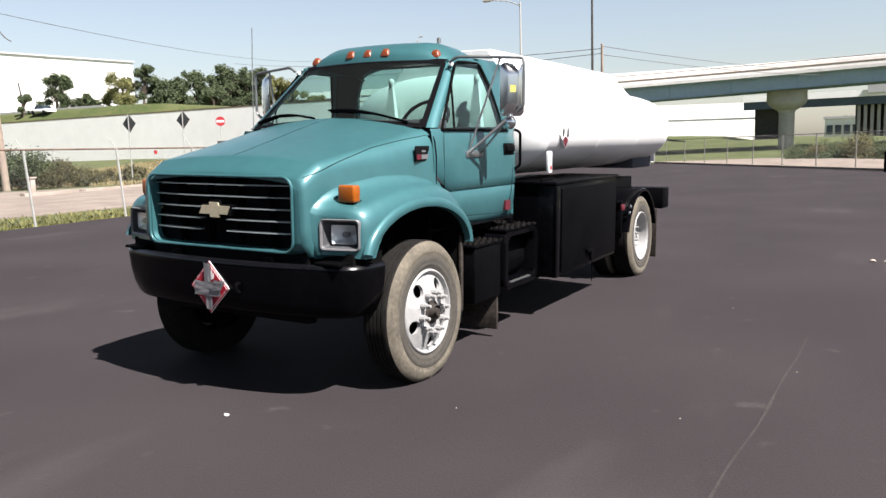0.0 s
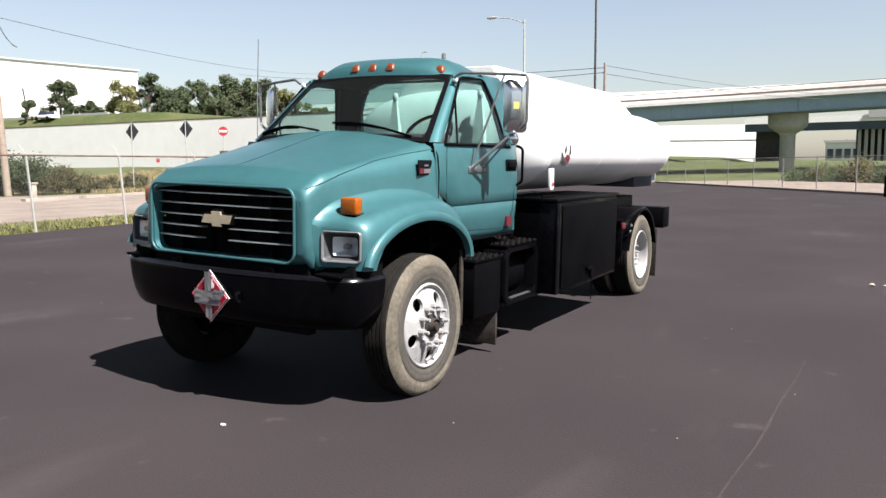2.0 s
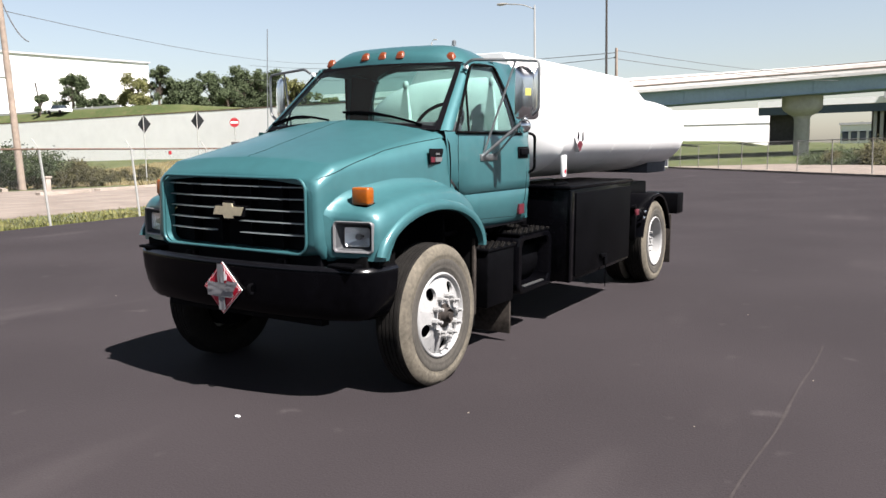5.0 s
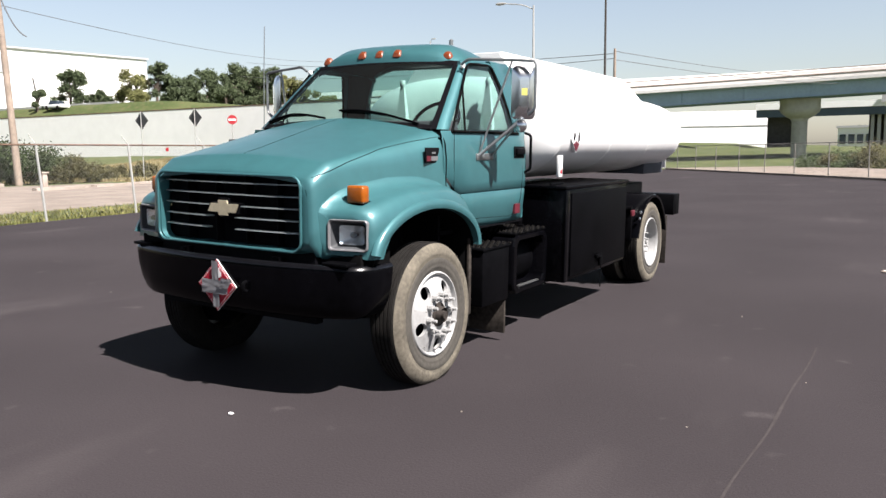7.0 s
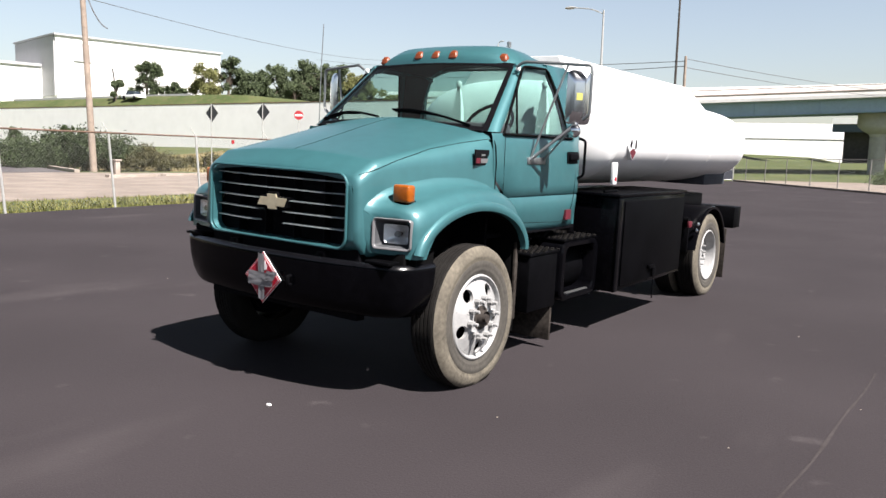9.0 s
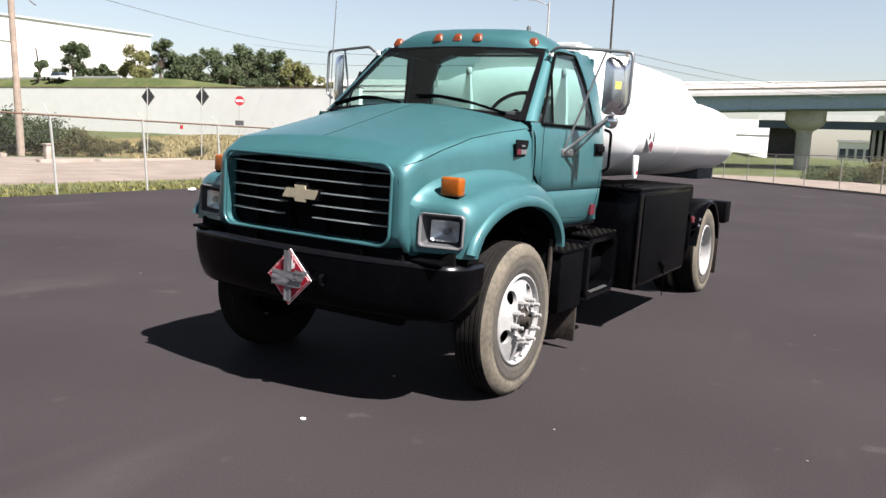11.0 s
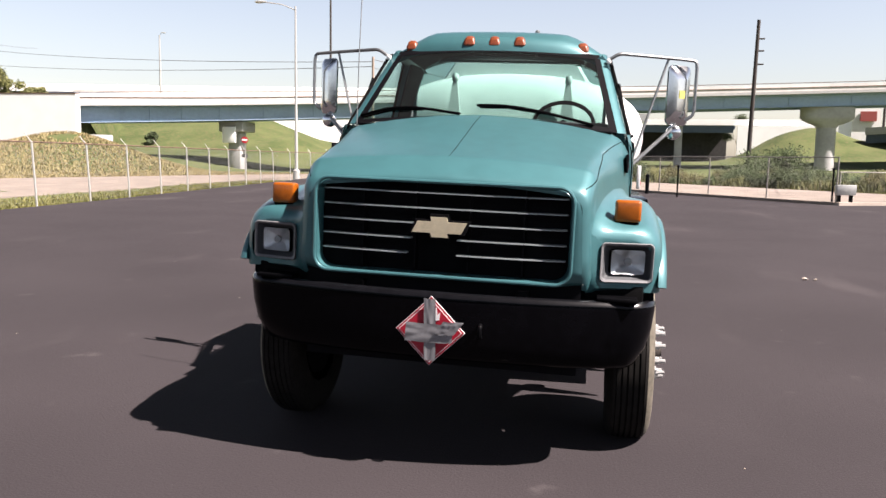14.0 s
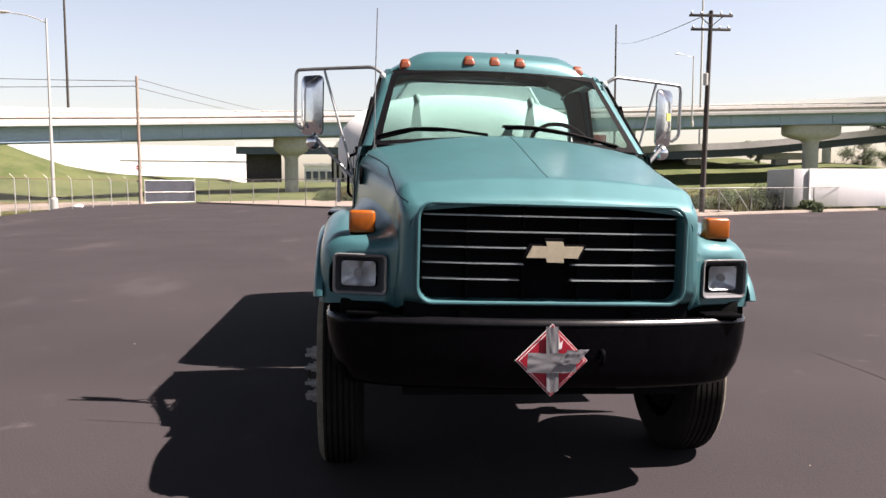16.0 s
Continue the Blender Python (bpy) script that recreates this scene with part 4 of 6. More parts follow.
# wheels, level on the ground
def wheel_parts(name, x_out, y, dual, side):
    """One wheel: tyre, white disc, hub and nuts. x_out: the plane of the outer sidewall."""
    sg = -1 if side else 1
    ZC, W = 0.488, 0.255
    def X(a):
        return sg * (x_out + a)
    prof = [(-W + 0.02, 0.31), (-W + 0.004, 0.36), (-W, 0.42), (-W + 0.012, 0.465), (-W + 0.035, 0.492)]
    tread = [(-W + 0.035, 0.492), (-W + 0.05, 0.499), (-0.05, 0.499), (-0.035, 0.492)]
    prof2 = [(-0.035, 0.492), (-0.016, 0.475), (-0.004, 0.450), (0.0, 0.43), (0.0, 0.415), (-0.004, 0.410), (-0.002, 0.400), (-0.004, 0.395)]
    prof4 = [(-0.004, 0.395), (0.0, 0.39), (-0.002, 0.36), (-0.006, 0.345), (-0.004, 0.34), (-0.008, 0.33), (-0.020, 0.305)]
    def ringed(p, n=56):
        rows_ = []
        for a, r in p:
            r = r if r < 0.306 else 0.306 + (r - 0.306) * 1.06
            rows_.append([(X(a), y + r * math.cos(2 * math.pi * j / n), max(0.003, ZC + r * math.sin(2 * math.pi * j / n))) for j in range(n)])
        return loft(rows_, True)
    base = part("wheel", ringed(prof2), TYREPALE, truck, "truck wheel with a dusty worn tyre and white disc", 60)
    base.matrix_local = LEVEL
    part("sidewall", ringed(prof4), TYRE, base, "grey-brown inner sidewall", 60)
    part("inner_sidewall", ringed(prof), TREAD, base, "", 60)
    grooves = []
    for k in range(6):
        a0 = -W + 0.05 + (W - 0.10) * k / 5
        if k < 5:
            a1 = -W + 0.05 + (W - 0.10) * (k + 1) / 5
            grooves += [(a0 + 0.004, 0.487), (a0 + 0.005, 0.500), (a1 - 0.005, 0.500), (a1 - 0.004, 0.487)]
    part("tread", ringed([tread[0]] + [(-W + 0.05, 0.498)] + grooves + [(-0.05, 0.498), tread[-1]]), TREAD, base, "dark ribbed tread", 25)
    rimp = [(-0.020, 0.306), (-0.010, 0.302), (-0.008, 0.292), (-0.020, 0.283), (-0.030, 0.279), (-0.036 if not dual else -0.12, 0.276 if not dual else 0.272)]
    part("rim", ringed(rimp), WHEELWHITE, base, "white rim flange", 60)
    # disc with round hand holes
    prof3 = ([(-0.036, 0.276), (-0.024, 0.25), (-0.016, 0.232), (-0.002, 0.190), (0.006, 0.165), (0.010, 0.150), (0.010, 0.085)] if not dual else [(-0.12, 0.274), (-0.14, 0.25), (-0.15, 0.22), (-0.155, 0.19), (-0.155, 0.15), (-0.15, 0.09)])
    rr_, aa_ = [p[1] for p in reversed(prof3)], [p[0] for p in reversed(prof3)]
    def disc_point(ang, r):
        return (X(lerp(r, rr_, aa_)), y + r * math.cos(ang), ZC + r * math.sin(ang))
    bmx = bmesh.new()
    for lo, hi, nn in ((0.085, 0.158, 6), (0.266, 0.276, 2)):
        loft([[disc_point(2 * math.pi * j / 60, lo + (hi - lo) * k / nn) for j in range(60)] for k in range(nn + 1)], True, False, bmx)
    for k in range(5):
        c0 = radians(72 * k + 57)
        ringo, ringi, ringd = [], [], []
        for j in range(48):
            th = 2 * math.pi * j / 48
            u, v = rect_hit(math.cos(th) * 0.3, math.sin(th) * 0.3, 0.1332, 0.054, 0.001)
            ringo.append(disc_point(c0 + u / 0.212, 0.212 + v))
            ringi.append(disc_point(c0 + 0.047 * math.cos(th) / 0.212, 0.212 + 0.047 * math.sin(th)))
            p = ringi[-1]
            ringd.append((p[0] - sg * 0.025, p[1], p[2]))
        loft([ringo, ringi, ringd], True, False, bmx)
    part("disc", bmx, WHEELWHITE, base, "white dished wheel disc with round holes", 40)
    part("brake_drum", lathe([(X(-0.22), 0.262), (X(-0.075 if not dual else -0.19), 0.262), (X(-0.07 if not dual else -0.185), 0.1)], "x", 24, None, (0, y, ZC)), INK, base)
    hx = 0.012 if not dual else -0.145
    part("hub", lathe([(X(hx - 0.02), 0.088), (X(hx + 0.004), 0.086), (X(hx + 0.006), 0.062), (X(hx + 0.045), 0.052), (X(hx + 0.030), 0.045), (X(hx + 0.030), 0.03), (X(hx + 0.055), 0.028), (X(hx + 0.056), 0.005)], "x", 24, None, (0, y, ZC)), RUST if not dual else WHEELWHITE, base, "rusty hub cap")
    for k in range(10):
        a = radians(36 * k + 8)
        cy, cz = y + 0.141 * math.cos(a), ZC + 0.141 * math.sin(a)
        part("lug_nut", joined(lathe([(X(hx - 0.008), 0.024), (X(hx + 0.034), 0.023), (X(hx + 0.032), 0.012), (X(hx + 0.068), 0.012), (X(hx + 0.07), 0.004)], "x", 8, None, (0, cy, cz)), lathe([(X(hx - 0.004), 0.026), (X(hx + 0.006), 0.026)], "x", 8, None, (0, cy, cz))), WHEELWHITE, base)
    return base


for side in (0, 1):
    wide = 0.06 * side
    wheel_parts("wheel", 1.118 + wide, 0.912, False, side)
    wheel_parts("wheel", 1.195 + wide, 5.94, True, side)
    wheel_parts("wheel", 0.90 + wide, 5.94, True, side)

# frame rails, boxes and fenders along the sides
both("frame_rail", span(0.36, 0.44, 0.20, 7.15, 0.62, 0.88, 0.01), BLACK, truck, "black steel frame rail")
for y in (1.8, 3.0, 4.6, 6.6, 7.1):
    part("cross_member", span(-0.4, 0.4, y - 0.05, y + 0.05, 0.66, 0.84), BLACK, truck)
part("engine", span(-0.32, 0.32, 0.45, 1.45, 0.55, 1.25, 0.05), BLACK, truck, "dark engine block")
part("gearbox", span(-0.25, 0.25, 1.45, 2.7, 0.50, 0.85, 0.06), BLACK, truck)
part("rear_axle", joined(tube([(-1.0, 5.94, 0.5), (1.0, 5.94, 0.5)], 0.09, 10), lathe([(-0.22, 0.05), (-0.15, 0.2), (0.15, 0.2), (0.22, 0.05)], "x", 16, None, (0, 5.94, 0.5))), BLACK, truck)
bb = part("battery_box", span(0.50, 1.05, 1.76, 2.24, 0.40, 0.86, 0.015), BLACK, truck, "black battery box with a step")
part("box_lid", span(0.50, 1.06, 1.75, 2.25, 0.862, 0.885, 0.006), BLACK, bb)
for n_, (y0, y1, z) in enumerate(((1.79, 2.22, 0.886), (2.37, 2.97, 0.956))):
    studs = []
    for i in range(9):
        for j in range(8 if n_ == 0 else 11):
            x, y = 0.62 + 0.052 * i + 0.02 * (j % 2), y0 + (y1 - y0) * j / (7 if n_ == 0 else 10)
            studs.append(box((x, y, z + 0.004), (0.028, 0.016, 0.008)))
    tagged(part("tread_studs", joined(*studs), TREAD, bb), "raised grip studs", kind="stuff")
part("mud_flap", span(0.55, 1.03, 2.20, 2.23, 0.10, 0.42, 0.004), FLAP, truck, "worn black splash flap")
ft = part("fuel_tank", lathe([(2.29, 0.05), (2.295, 0.235), (2.31, 0.25), (2.98, 0.25), (2.995, 0.235), (3.0, 0.05)], "y", 24, None, (0.70, 0, 0.66)), BLACK, truck, "black round fuel tank with steps")
ro, ri = round_rect(0.36, 0.26, 0.10), round_rect(0.285, 0.205, 0.07)
part("tank_step", loft([[(x, 2.665 + u, 0.675 + v) for u, v in pts] for x, pts in ((0.72, ro), (1.045, ro), (1.06, round_rect(0.348, 0.248, 0.095)), (1.06, round_rect(0.297, 0.217, 0.075)), (1.045, ri), (0.72, ri))], True), BLACKGLOSS, ft, "black rounded step frame over the tank", 40)
part("step_tread", span(0.60, 1.05, 2.34, 2.99, 0.936, 0.955, 0.005), BLACK, ft)
part("filler_cap", joined(lathe([(0.90, 0.045), (0.96, 0.045), (0.965, 0.02)], "z", 14, None, (0.88, 2.80, 0)), span(0.845, 0.915, 2.79, 2.81, 0.96, 0.985, 0.004)), BLACK, ft)
part("air_hose", tube(bend([(0.80, 2.35, 0.92), (0.85, 2.45, 1.02), (0.9, 2.55, 0.93)], 0.05), 0.010, 6), BLACK, ft)
part("step_edge", span(1.02, 1.05, 2.45, 2.87, 0.472, 0.482), DULLMETAL, ft, "worn bright step edge")
part("rod", tube([(0.80, 3.02, 0.70), (0.95, 3.14, 0.46)], 0.012, 6), RUST, truck)

for side in (0, 1):
    def S(b):
        return mirrored(b) if side else b
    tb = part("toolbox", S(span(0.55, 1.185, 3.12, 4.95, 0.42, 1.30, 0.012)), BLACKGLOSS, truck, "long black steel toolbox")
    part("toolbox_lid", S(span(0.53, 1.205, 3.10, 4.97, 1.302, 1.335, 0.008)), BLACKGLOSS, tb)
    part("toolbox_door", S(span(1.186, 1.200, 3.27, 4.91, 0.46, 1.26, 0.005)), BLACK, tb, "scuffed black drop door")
    part("corner_strip", S(span(1.180, 1.203, 3.115, 3.20, 0.42, 1.29, 0.004)), BLACKGLOSS, tb)
    part("latch", S(joined(span(1.20, 1.235, 3.93, 4.07, 0.56, 0.60, 0.008), span(1.20, 1.225, 4.05, 4.13, 0.47, 0.57, 0.008), tube([(1.215, 4.09, 0.47), (1.215, 4.09, 0.24)], 0.006, 6))), BLACK, tb, "black latch with a hanging chain")
    # round fender over the rear wheels
    rows_ = []
    for k in range(25):
        a = radians(168 - 156 * k / 24)
        cy, cz = 5.94 + 0.625 * math.cos(a) * -1, 0.5 + 0.625 * math.sin(a)
        cy = 5.94 - 0.625 * math.cos(math.pi - a)
        iy, iz = 5.94 - 0.605 * math.cos(math.pi - a), 0.5 + 0.605 * math.sin(a)
        ly, lz = 5.94 - 0.585 * math.cos(math.pi - a), 0.5 + 0.585 * math.sin(a)
        rows_.append([(0.58, cy, cz), (1.20, cy, cz), (1.225, (cy + iy) / 2, (cz + iz) / 2), (1.225, ly, lz), (1.21, ly, lz), (1.20, iy, iz), (0.58, iy, iz)])
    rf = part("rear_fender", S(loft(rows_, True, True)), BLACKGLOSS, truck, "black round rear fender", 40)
    part("fender_bracket", S(joined(span(0.6, 1.15, 5.28, 5.32, 0.60, 0.95, 0.008), tube([(1.10, 5.26, 0.98), (1.16, 5.26, 0.98)], 0.035, 12))), BLACK, rf)
    for cy, cz in ((5.36, 0.86), (5.40, 0.93)):
        part("clearance_lamp", S(lathe([(1.22, 0.022), (1.232, 0.020), (1.24, 0.008)], "x", 12, None, (0, cy, cz))), CHROME, rf, "small bright clearance lamp")
    part("side_marker", S(span(1.17, 1.20, 5.16, 5.26, 0.90, 0.97, 0.01)), DARKRED, rf, "small red marker")
    part("rear_flap", S(span(0.62, 1.20, 6.66, 6.68, 0.16, 0.80, 0.004)), FLAP, truck, "black rubber mud flap")
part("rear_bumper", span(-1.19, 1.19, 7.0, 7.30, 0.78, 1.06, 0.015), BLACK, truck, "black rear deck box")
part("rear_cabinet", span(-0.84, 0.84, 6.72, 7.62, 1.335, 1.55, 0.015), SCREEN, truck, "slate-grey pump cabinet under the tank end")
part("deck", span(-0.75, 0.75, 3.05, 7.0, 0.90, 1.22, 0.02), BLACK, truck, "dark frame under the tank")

# the tank: an oval shell with dished heads
TW, TH, TZ, TY0, TY1 = 1.125, 0.512, 1.861, 3.17, 7.41
prof = [(TY0 - 0.28 * math.sqrt(1 - q * q), q) for q in (0.03, 0.25, 0.45, 0.62, 0.76, 0.87, 0.94, 0.985)] + [(TY0, 1.0), (TY0 + 0.05, 1.0), (4.6, 1.0), (6.0, 1.0), (TY1, 1.0)]
prof += [(TY1 + 0.37 * math.sqrt(1 - q * q), q) for q in (0.985, 0.94, 0.87, 0.76, 0.62, 0.45, 0.25, 0.03)]
def oval(a):
    c, s = math.cos(a), math.sin(a)
    k = (abs(c) ** 2.4 + abs(s) ** 2.4) ** (-1 / 2.4)
    return TW * c * k, TH * s * k


rows = [[(oval(a)[0] * q, y, TZ + oval(a)[1] * q) for a in np.linspace(0, 2 * math.pi, 65)[:-1]] for y, q in prof]
tank = part("tank", loft(rows, True, True), WHITE, truck, "white oval fuel tank with dished ends", 60)
for y in (TY0, 4.58, 6.0, TY1):
    part("weld_seam", tube([(oval(a)[0], y, TZ + oval(a)[1]) for a in np.linspace(0, 2 * math.pi, 65)], 0.0035, 5), WHITE, tank)
part("top_coaming", loft([[(-0.70 + i, y, 2.24), (-0.46 + i * 0.5, y, top), (0.46 - i * 0.5, y, top), (0.70 - i, y, 2.24)] for y, i, top in ((3.16, 0.03, 2.59), (3.20, 0.0, 2.60), (6.86, 0.0, 2.60), (7.42, 0.06, 2.34))], True, True), WHITE, tank, "white raised coaming along the tank top")
for x in (-0.48, 0.48):
    part("tank_post", joined(loft([[(x + u * w, 2.87 + v * w * 0.5, z) for u, v in ((-1, -1), (1, -1), (1, 1), (-1, 1))] for z, w in ((1.55, 0.075), (2.0, 0.055), (2.27, 0.02))], True, True), lathe([(2.26, 0.012), (2.275, 0.026), (2.31, 0.03), (2.335, 0.02)], "z", 12, None, (x, 2.87, 0))), WHITE, truck, "white tapered post before the tank")
for x in (-1.115, 1.115):
    part("tank_leg", span(x - 0.015, x + 0.015, 3.09, 3.17, 1.42, 1.62, 0.004), WHITE, truck, "white tank bracket")
part("leg_reflector", lathe([(1.13, 0.02), (1.135, 0.02)], "x", 14, None, (0, 3.13, 1.47)), RED, truck, "small red reflector")
part("valve_bar", tube([(1.0, 3.2, 1.345), (1.0, 3.5, 1.345)], 0.012, 6), BLACK, truck)


def side_diamond(h, x0, x1):
    return prism([(3.50, 1.78 + h), (3.50 + h, 1.78), (3.50, 1.78 - h), (3.50 - h, 1.78)], "x", x0, x1)


tp = part("tank_placard", side_diamond(0.135, 1.08, 1.128), PAPER, tank, "weathered hazard diamond on the tank")
part("red_half", prism([(3.50, 1.652), (3.575, 1.725), (3.50, 1.76), (3.425, 1.725)], "x", 1.1285, 1.1305), DARKRED, tp)
part("dark_mark", prism([(3.42, 1.78), (3.45, 1.75), (3.48, 1.81), (3.45, 1.85)], "x", 1.1285, 1.1305), INK, tp)
part("dark_mark", prism([(3.54, 1.74), (3.59, 1.76), (3.58, 1.85), (3.55, 1.83)], "x", 1.1285, 1.1305), INK, tp)


# ---- fences ----
FENCE_Z = 1.95


def along(line, step):
    """Points at even steps along a line on the plan, with the direction there."""
    out, carry = [], 0.0
    for a, b in zip(line, line[1:]):
        a, b = Vector(a), Vector(b)
        l, d = (b - a).length, (b - a).normalized()
        s = carry
        while s < l:
            out.append((a + d * s, d))
            s += step
        carry = s - l
    return out


def wire_net(line, z0, z1, gap=0.085, r=0.0015):
    """Diagonal wires of a chain-link net, as thin three-sided rods."""
    verts, faces = [], []
    for a, b in zip(line, line[1:]):
        a, b = Vector((*a, 0)), Vector((*b, 0))
        l, d = (b - a).length, (b - a).normalized()
        n = Vector((-d.y, d.x, 0))
        h = z1 - z0
        k = -h
        while k < l:
            for up in (1, -1):
                s0, s1 = max(k, 0), min(k + h, l)
                if s1 - s0 < 0.02:
                    continue
                h0, h1 = (s0 - k, s1 - k) if up > 0 else (h - (s0 - k), h - (s1 - k))
                p, q = a + d * s0 + Vector((0, 0, z0 + h0)), a + d * s1 + Vector((0, 0, z0 + h1))
                i = len(verts)
                side = (q - p).cross(n).normalized()
                for base in (p, q):
                    verts.extend([base + n * r, base - n * r * 0.5 + side * r * 0.87, base - n * r * 0.5 - side * r * 0.87])
                faces.extend([(i, i + 1, i + 4, i + 3), (i + 1, i + 2, i + 5, i + 4), (i + 2, i, i + 3, i + 5)])
            k += gap
    return verts, faces


def fence(line, step, label, top=FENCE_Z, arm=True, railmat=GALV, net=True, gap=0.085, postmat=GALV):
    f = thing("chain_link_fence", label, "fence")
    for p, d in along(line, step):
        lean = random.uniform(-0.03, 0.03)
        n = Vector((-d.y, d.x))
        tilt = -0.17 if arm else 0.0
        pts = [(p.x - d.x * tilt, p.y - d.y * tilt, -0.15), (p.x + lean, p.y, top + 0.02)]
        post = part("post", tube(pts, 0.032, 8), postmat, f)
        if arm:
            part("barb_arm", tube([(p.x + lean, p.y, top), (p.x + lean + n.x * 0.22, p.y + n.y * 0.22, top + 0.26)], 0.014, 6), GALV, post)
    part("top_rail", tube([(x, y, top) for x, y in line], 0.023, 8), railmat, f, "weathered top rail")
    if net:
        v, fc = wire_net(line, 0.04, top, gap)
        me = bpy.data.meshes.new("net")
        me.from_pydata(v, [], fc)
        me.materials.append(NET)
        ob = new("net", me)
        ob.parent = f
        tagged(ob, "grey wire net", kind="stuff")
    return f


fence([(-14.42, -1.0), (-14.45, 3), (-15.5, 11), (-16.3, 20), (-18.1, 32), (-20.2, 46), (-18.4, 62.0)], 3.05, "galvanised chain-link fence with rusty top rail", railmat=RAIL)
fence([(10.45, 31.0), (-2.0, 47.9), (-14.7, 65.0)], 3.6, "grey chain-link fence behind the kerb", top=1.95, arm=False, gap=0.10, railmat=DULLPIPE, postmat=DULLPIPE)
fence([(10.6, 31.2), (18.9, 35.6), (32, 41.3)], 2.6, "grey chain-link fence along the yard", top=1.35, arm=False, gap=0.10, railmat=DULLPIPE, postmat=DULLPIPE)

# screened gate beside the wooden pole
gate = thing("gate", "closed gate covered with dark screen cloth", "gate")
gx0, gy0, gx1, gy1 = -18.1, 62.3, -14.6, 64.6
gd = Vector((gx1 - gx0, gy1 - gy0)).normalized()
part("gate_frame", joined(tube([(gx0, gy0, 0.05), (gx0, gy0, 1.95)], 0.04, 8), tube([(gx1, gy1, 0.0), (gx1, gy1, 2.1)], 0.05, 8), tube([(gx0, gy0, 1.9), (gx1, gy1, 1.9)], 0.03, 8), tube([(gx0, gy0, 0.95), (gx1, gy1, 0.95)], 0.025, 8), tube([(gx0, gy0, 0.12), (gx1, gy1, 0.12)], 0.03, 8)), GALV, gate)
for k in (0, 1):
    z0, z1 = (0.15, 0.93) if k == 0 else (0.97, 1.87)
    part("screen", loft([[(gx0 + (gx1 - gx0) * u, gy0 + (gy1 - gy0) * u + 0.02 * math.sin(u * 17), z) for u in np.linspace(0.01, 0.99, 16)] for z in (z0, z1)]), SCREEN, gate, "dark screen cloth")

# yard gate leaf with braces, bollards and the small box beside it
leaf = thing("gate", "sliding pipe gate with diagonal braces", "gate")
part("gate_frame", joined(tube([(16.3, 34.6, 1.35), (20.2, 36.8, 1.35)], 0.03, 8), tube([(17.6, 35.3, 1.33), (18.9, 36.05, 0.1)], 0.02, 6), tube([(18.9, 36.05, 1.33), (20.1, 36.7, 0.1)], 0.02, 6)), GALV, leaf)
for x, y in ((10.3, 31.0), (12.9, 32.4), (4.55, 35.2)):
    bo = thing("bollard", "black post at the edge of the lot", "bollard", "bollards")
    part("post", lathe([(-0.1, 0.04), (1.42, 0.04), (1.43, 0.02)], "z", 12, None, (x, y, 0)), INK, bo)
    part("cap", lathe([(1.43, 0.06), (1.50, 0.06), (1.52, 0.02)], "z", 12, None, (x, y, 0)), INK, bo)
bo = thing("bollard", "thick dark pipe bollard by the fence", "bollard", "bollards")
part("post", lathe([(-0.1, 0.10), (0.98, 0.10), (1.02, 0.05)], "z", 14, None, (3.35, 38.6, 0)), INK, bo)
stub = thing("bollard", "short weathered concrete marker beside the road", "bollard", "bollards")
part("post", span(-37.6, -37.3, 22.15, 22.45, -0.1, 0.75, 0.03), KERB, stub)
part("cap", span(-37.66, -37.24, 22.09, 22.51, 0.752, 0.84, 0.02), KERB, stub)
cabm = thing("utility_cabinet", "small pale metal cabinet on a stand", "utility cabinet")
part("body", box((10.78, 30.95, 0.62), (0.74, 0.35, 0.42), 0.02), GALV, cabm)
part("stand", joined(box((10.55, 30.95, 0.2), (0.08, 0.25, 0.42)), box((11.0, 30.95, 0.2), (0.08, 0.25, 0.42))), INK, cabm)


# ---- poles, lamps, signs, cables ----
def wooden_pole(x, y, top, r, material, label, lean=(0, 0)):
    p = thing("utility_pole", label, "utility pole")
    part("pole", tube([(x, y, -0.3), (x + lean[0] * 0.5, y, top * 0.5), (x + lean[0], y + lean[1], top)], r, 12, radii=[r, r * 0.85, r * 0.7]), material, p)
    return p


wooden_pole(-44.2, 24.9, 13.0, 0.23, WOODPOLE, "weathered brown wooden utility pole", (-0.9, 0))
wooden_pole(-18.35, 62.0, 10.2, 0.15, WOODPOLE, "grey wooden pole at the fence corner", (0.0, 0))
dark = wooden_pole(13.3, 67.2, 13.6, 0.20, DARKPOLE, "dark wooden pole in the grass", (0.25, 0))
for z in (12.0, 11.0, 9.9):
    part("peg", span(13.4, 14.1, 67.12, 67.28, z, z + 0.12, 0.02), DARKPOLE, dark)
big = wooden_pole(16.9, 35.6, 10.4, 0.15, DARKPOLE, "dark utility pole with double crossarms", (0.25, 0))
for z, w in ((10.15, 1.15), (9.45, 1.05)):
    arm = part("crossarm", span(17.13 - w, 17.13 + w, 35.5, 35.62, z - 0.06, z + 0.06, 0.01), DARKPOLE, big)
    for k in (-0.9, -0.45, 0.45, 0.9):
        part("insulator", lathe([(z + 0.06, 0.03), (z + 0.10, 0.06), (z + 0.16, 0.05), (z + 0.2, 0.02)], "z", 10, None, (17.13 + k * w, 35.56, 0)), DULLMETAL, arm)
part("brace", joined(tube([(17.12, 35.5, 9.6), (16.5, 35.5, 10.1)], 0.025, 6), tube([(17.12, 35.5, 9.6), (17.75, 35.5, 10.1)], 0.025, 6)), DARKPOLE, big)
part("transformer", lathe([(6.6, 0.05), (6.62, 0.13), (7.2, 0.13), (7.25, 0.04)], "z", 14, None, (16.85, 35.4, 0)), GALV, big)
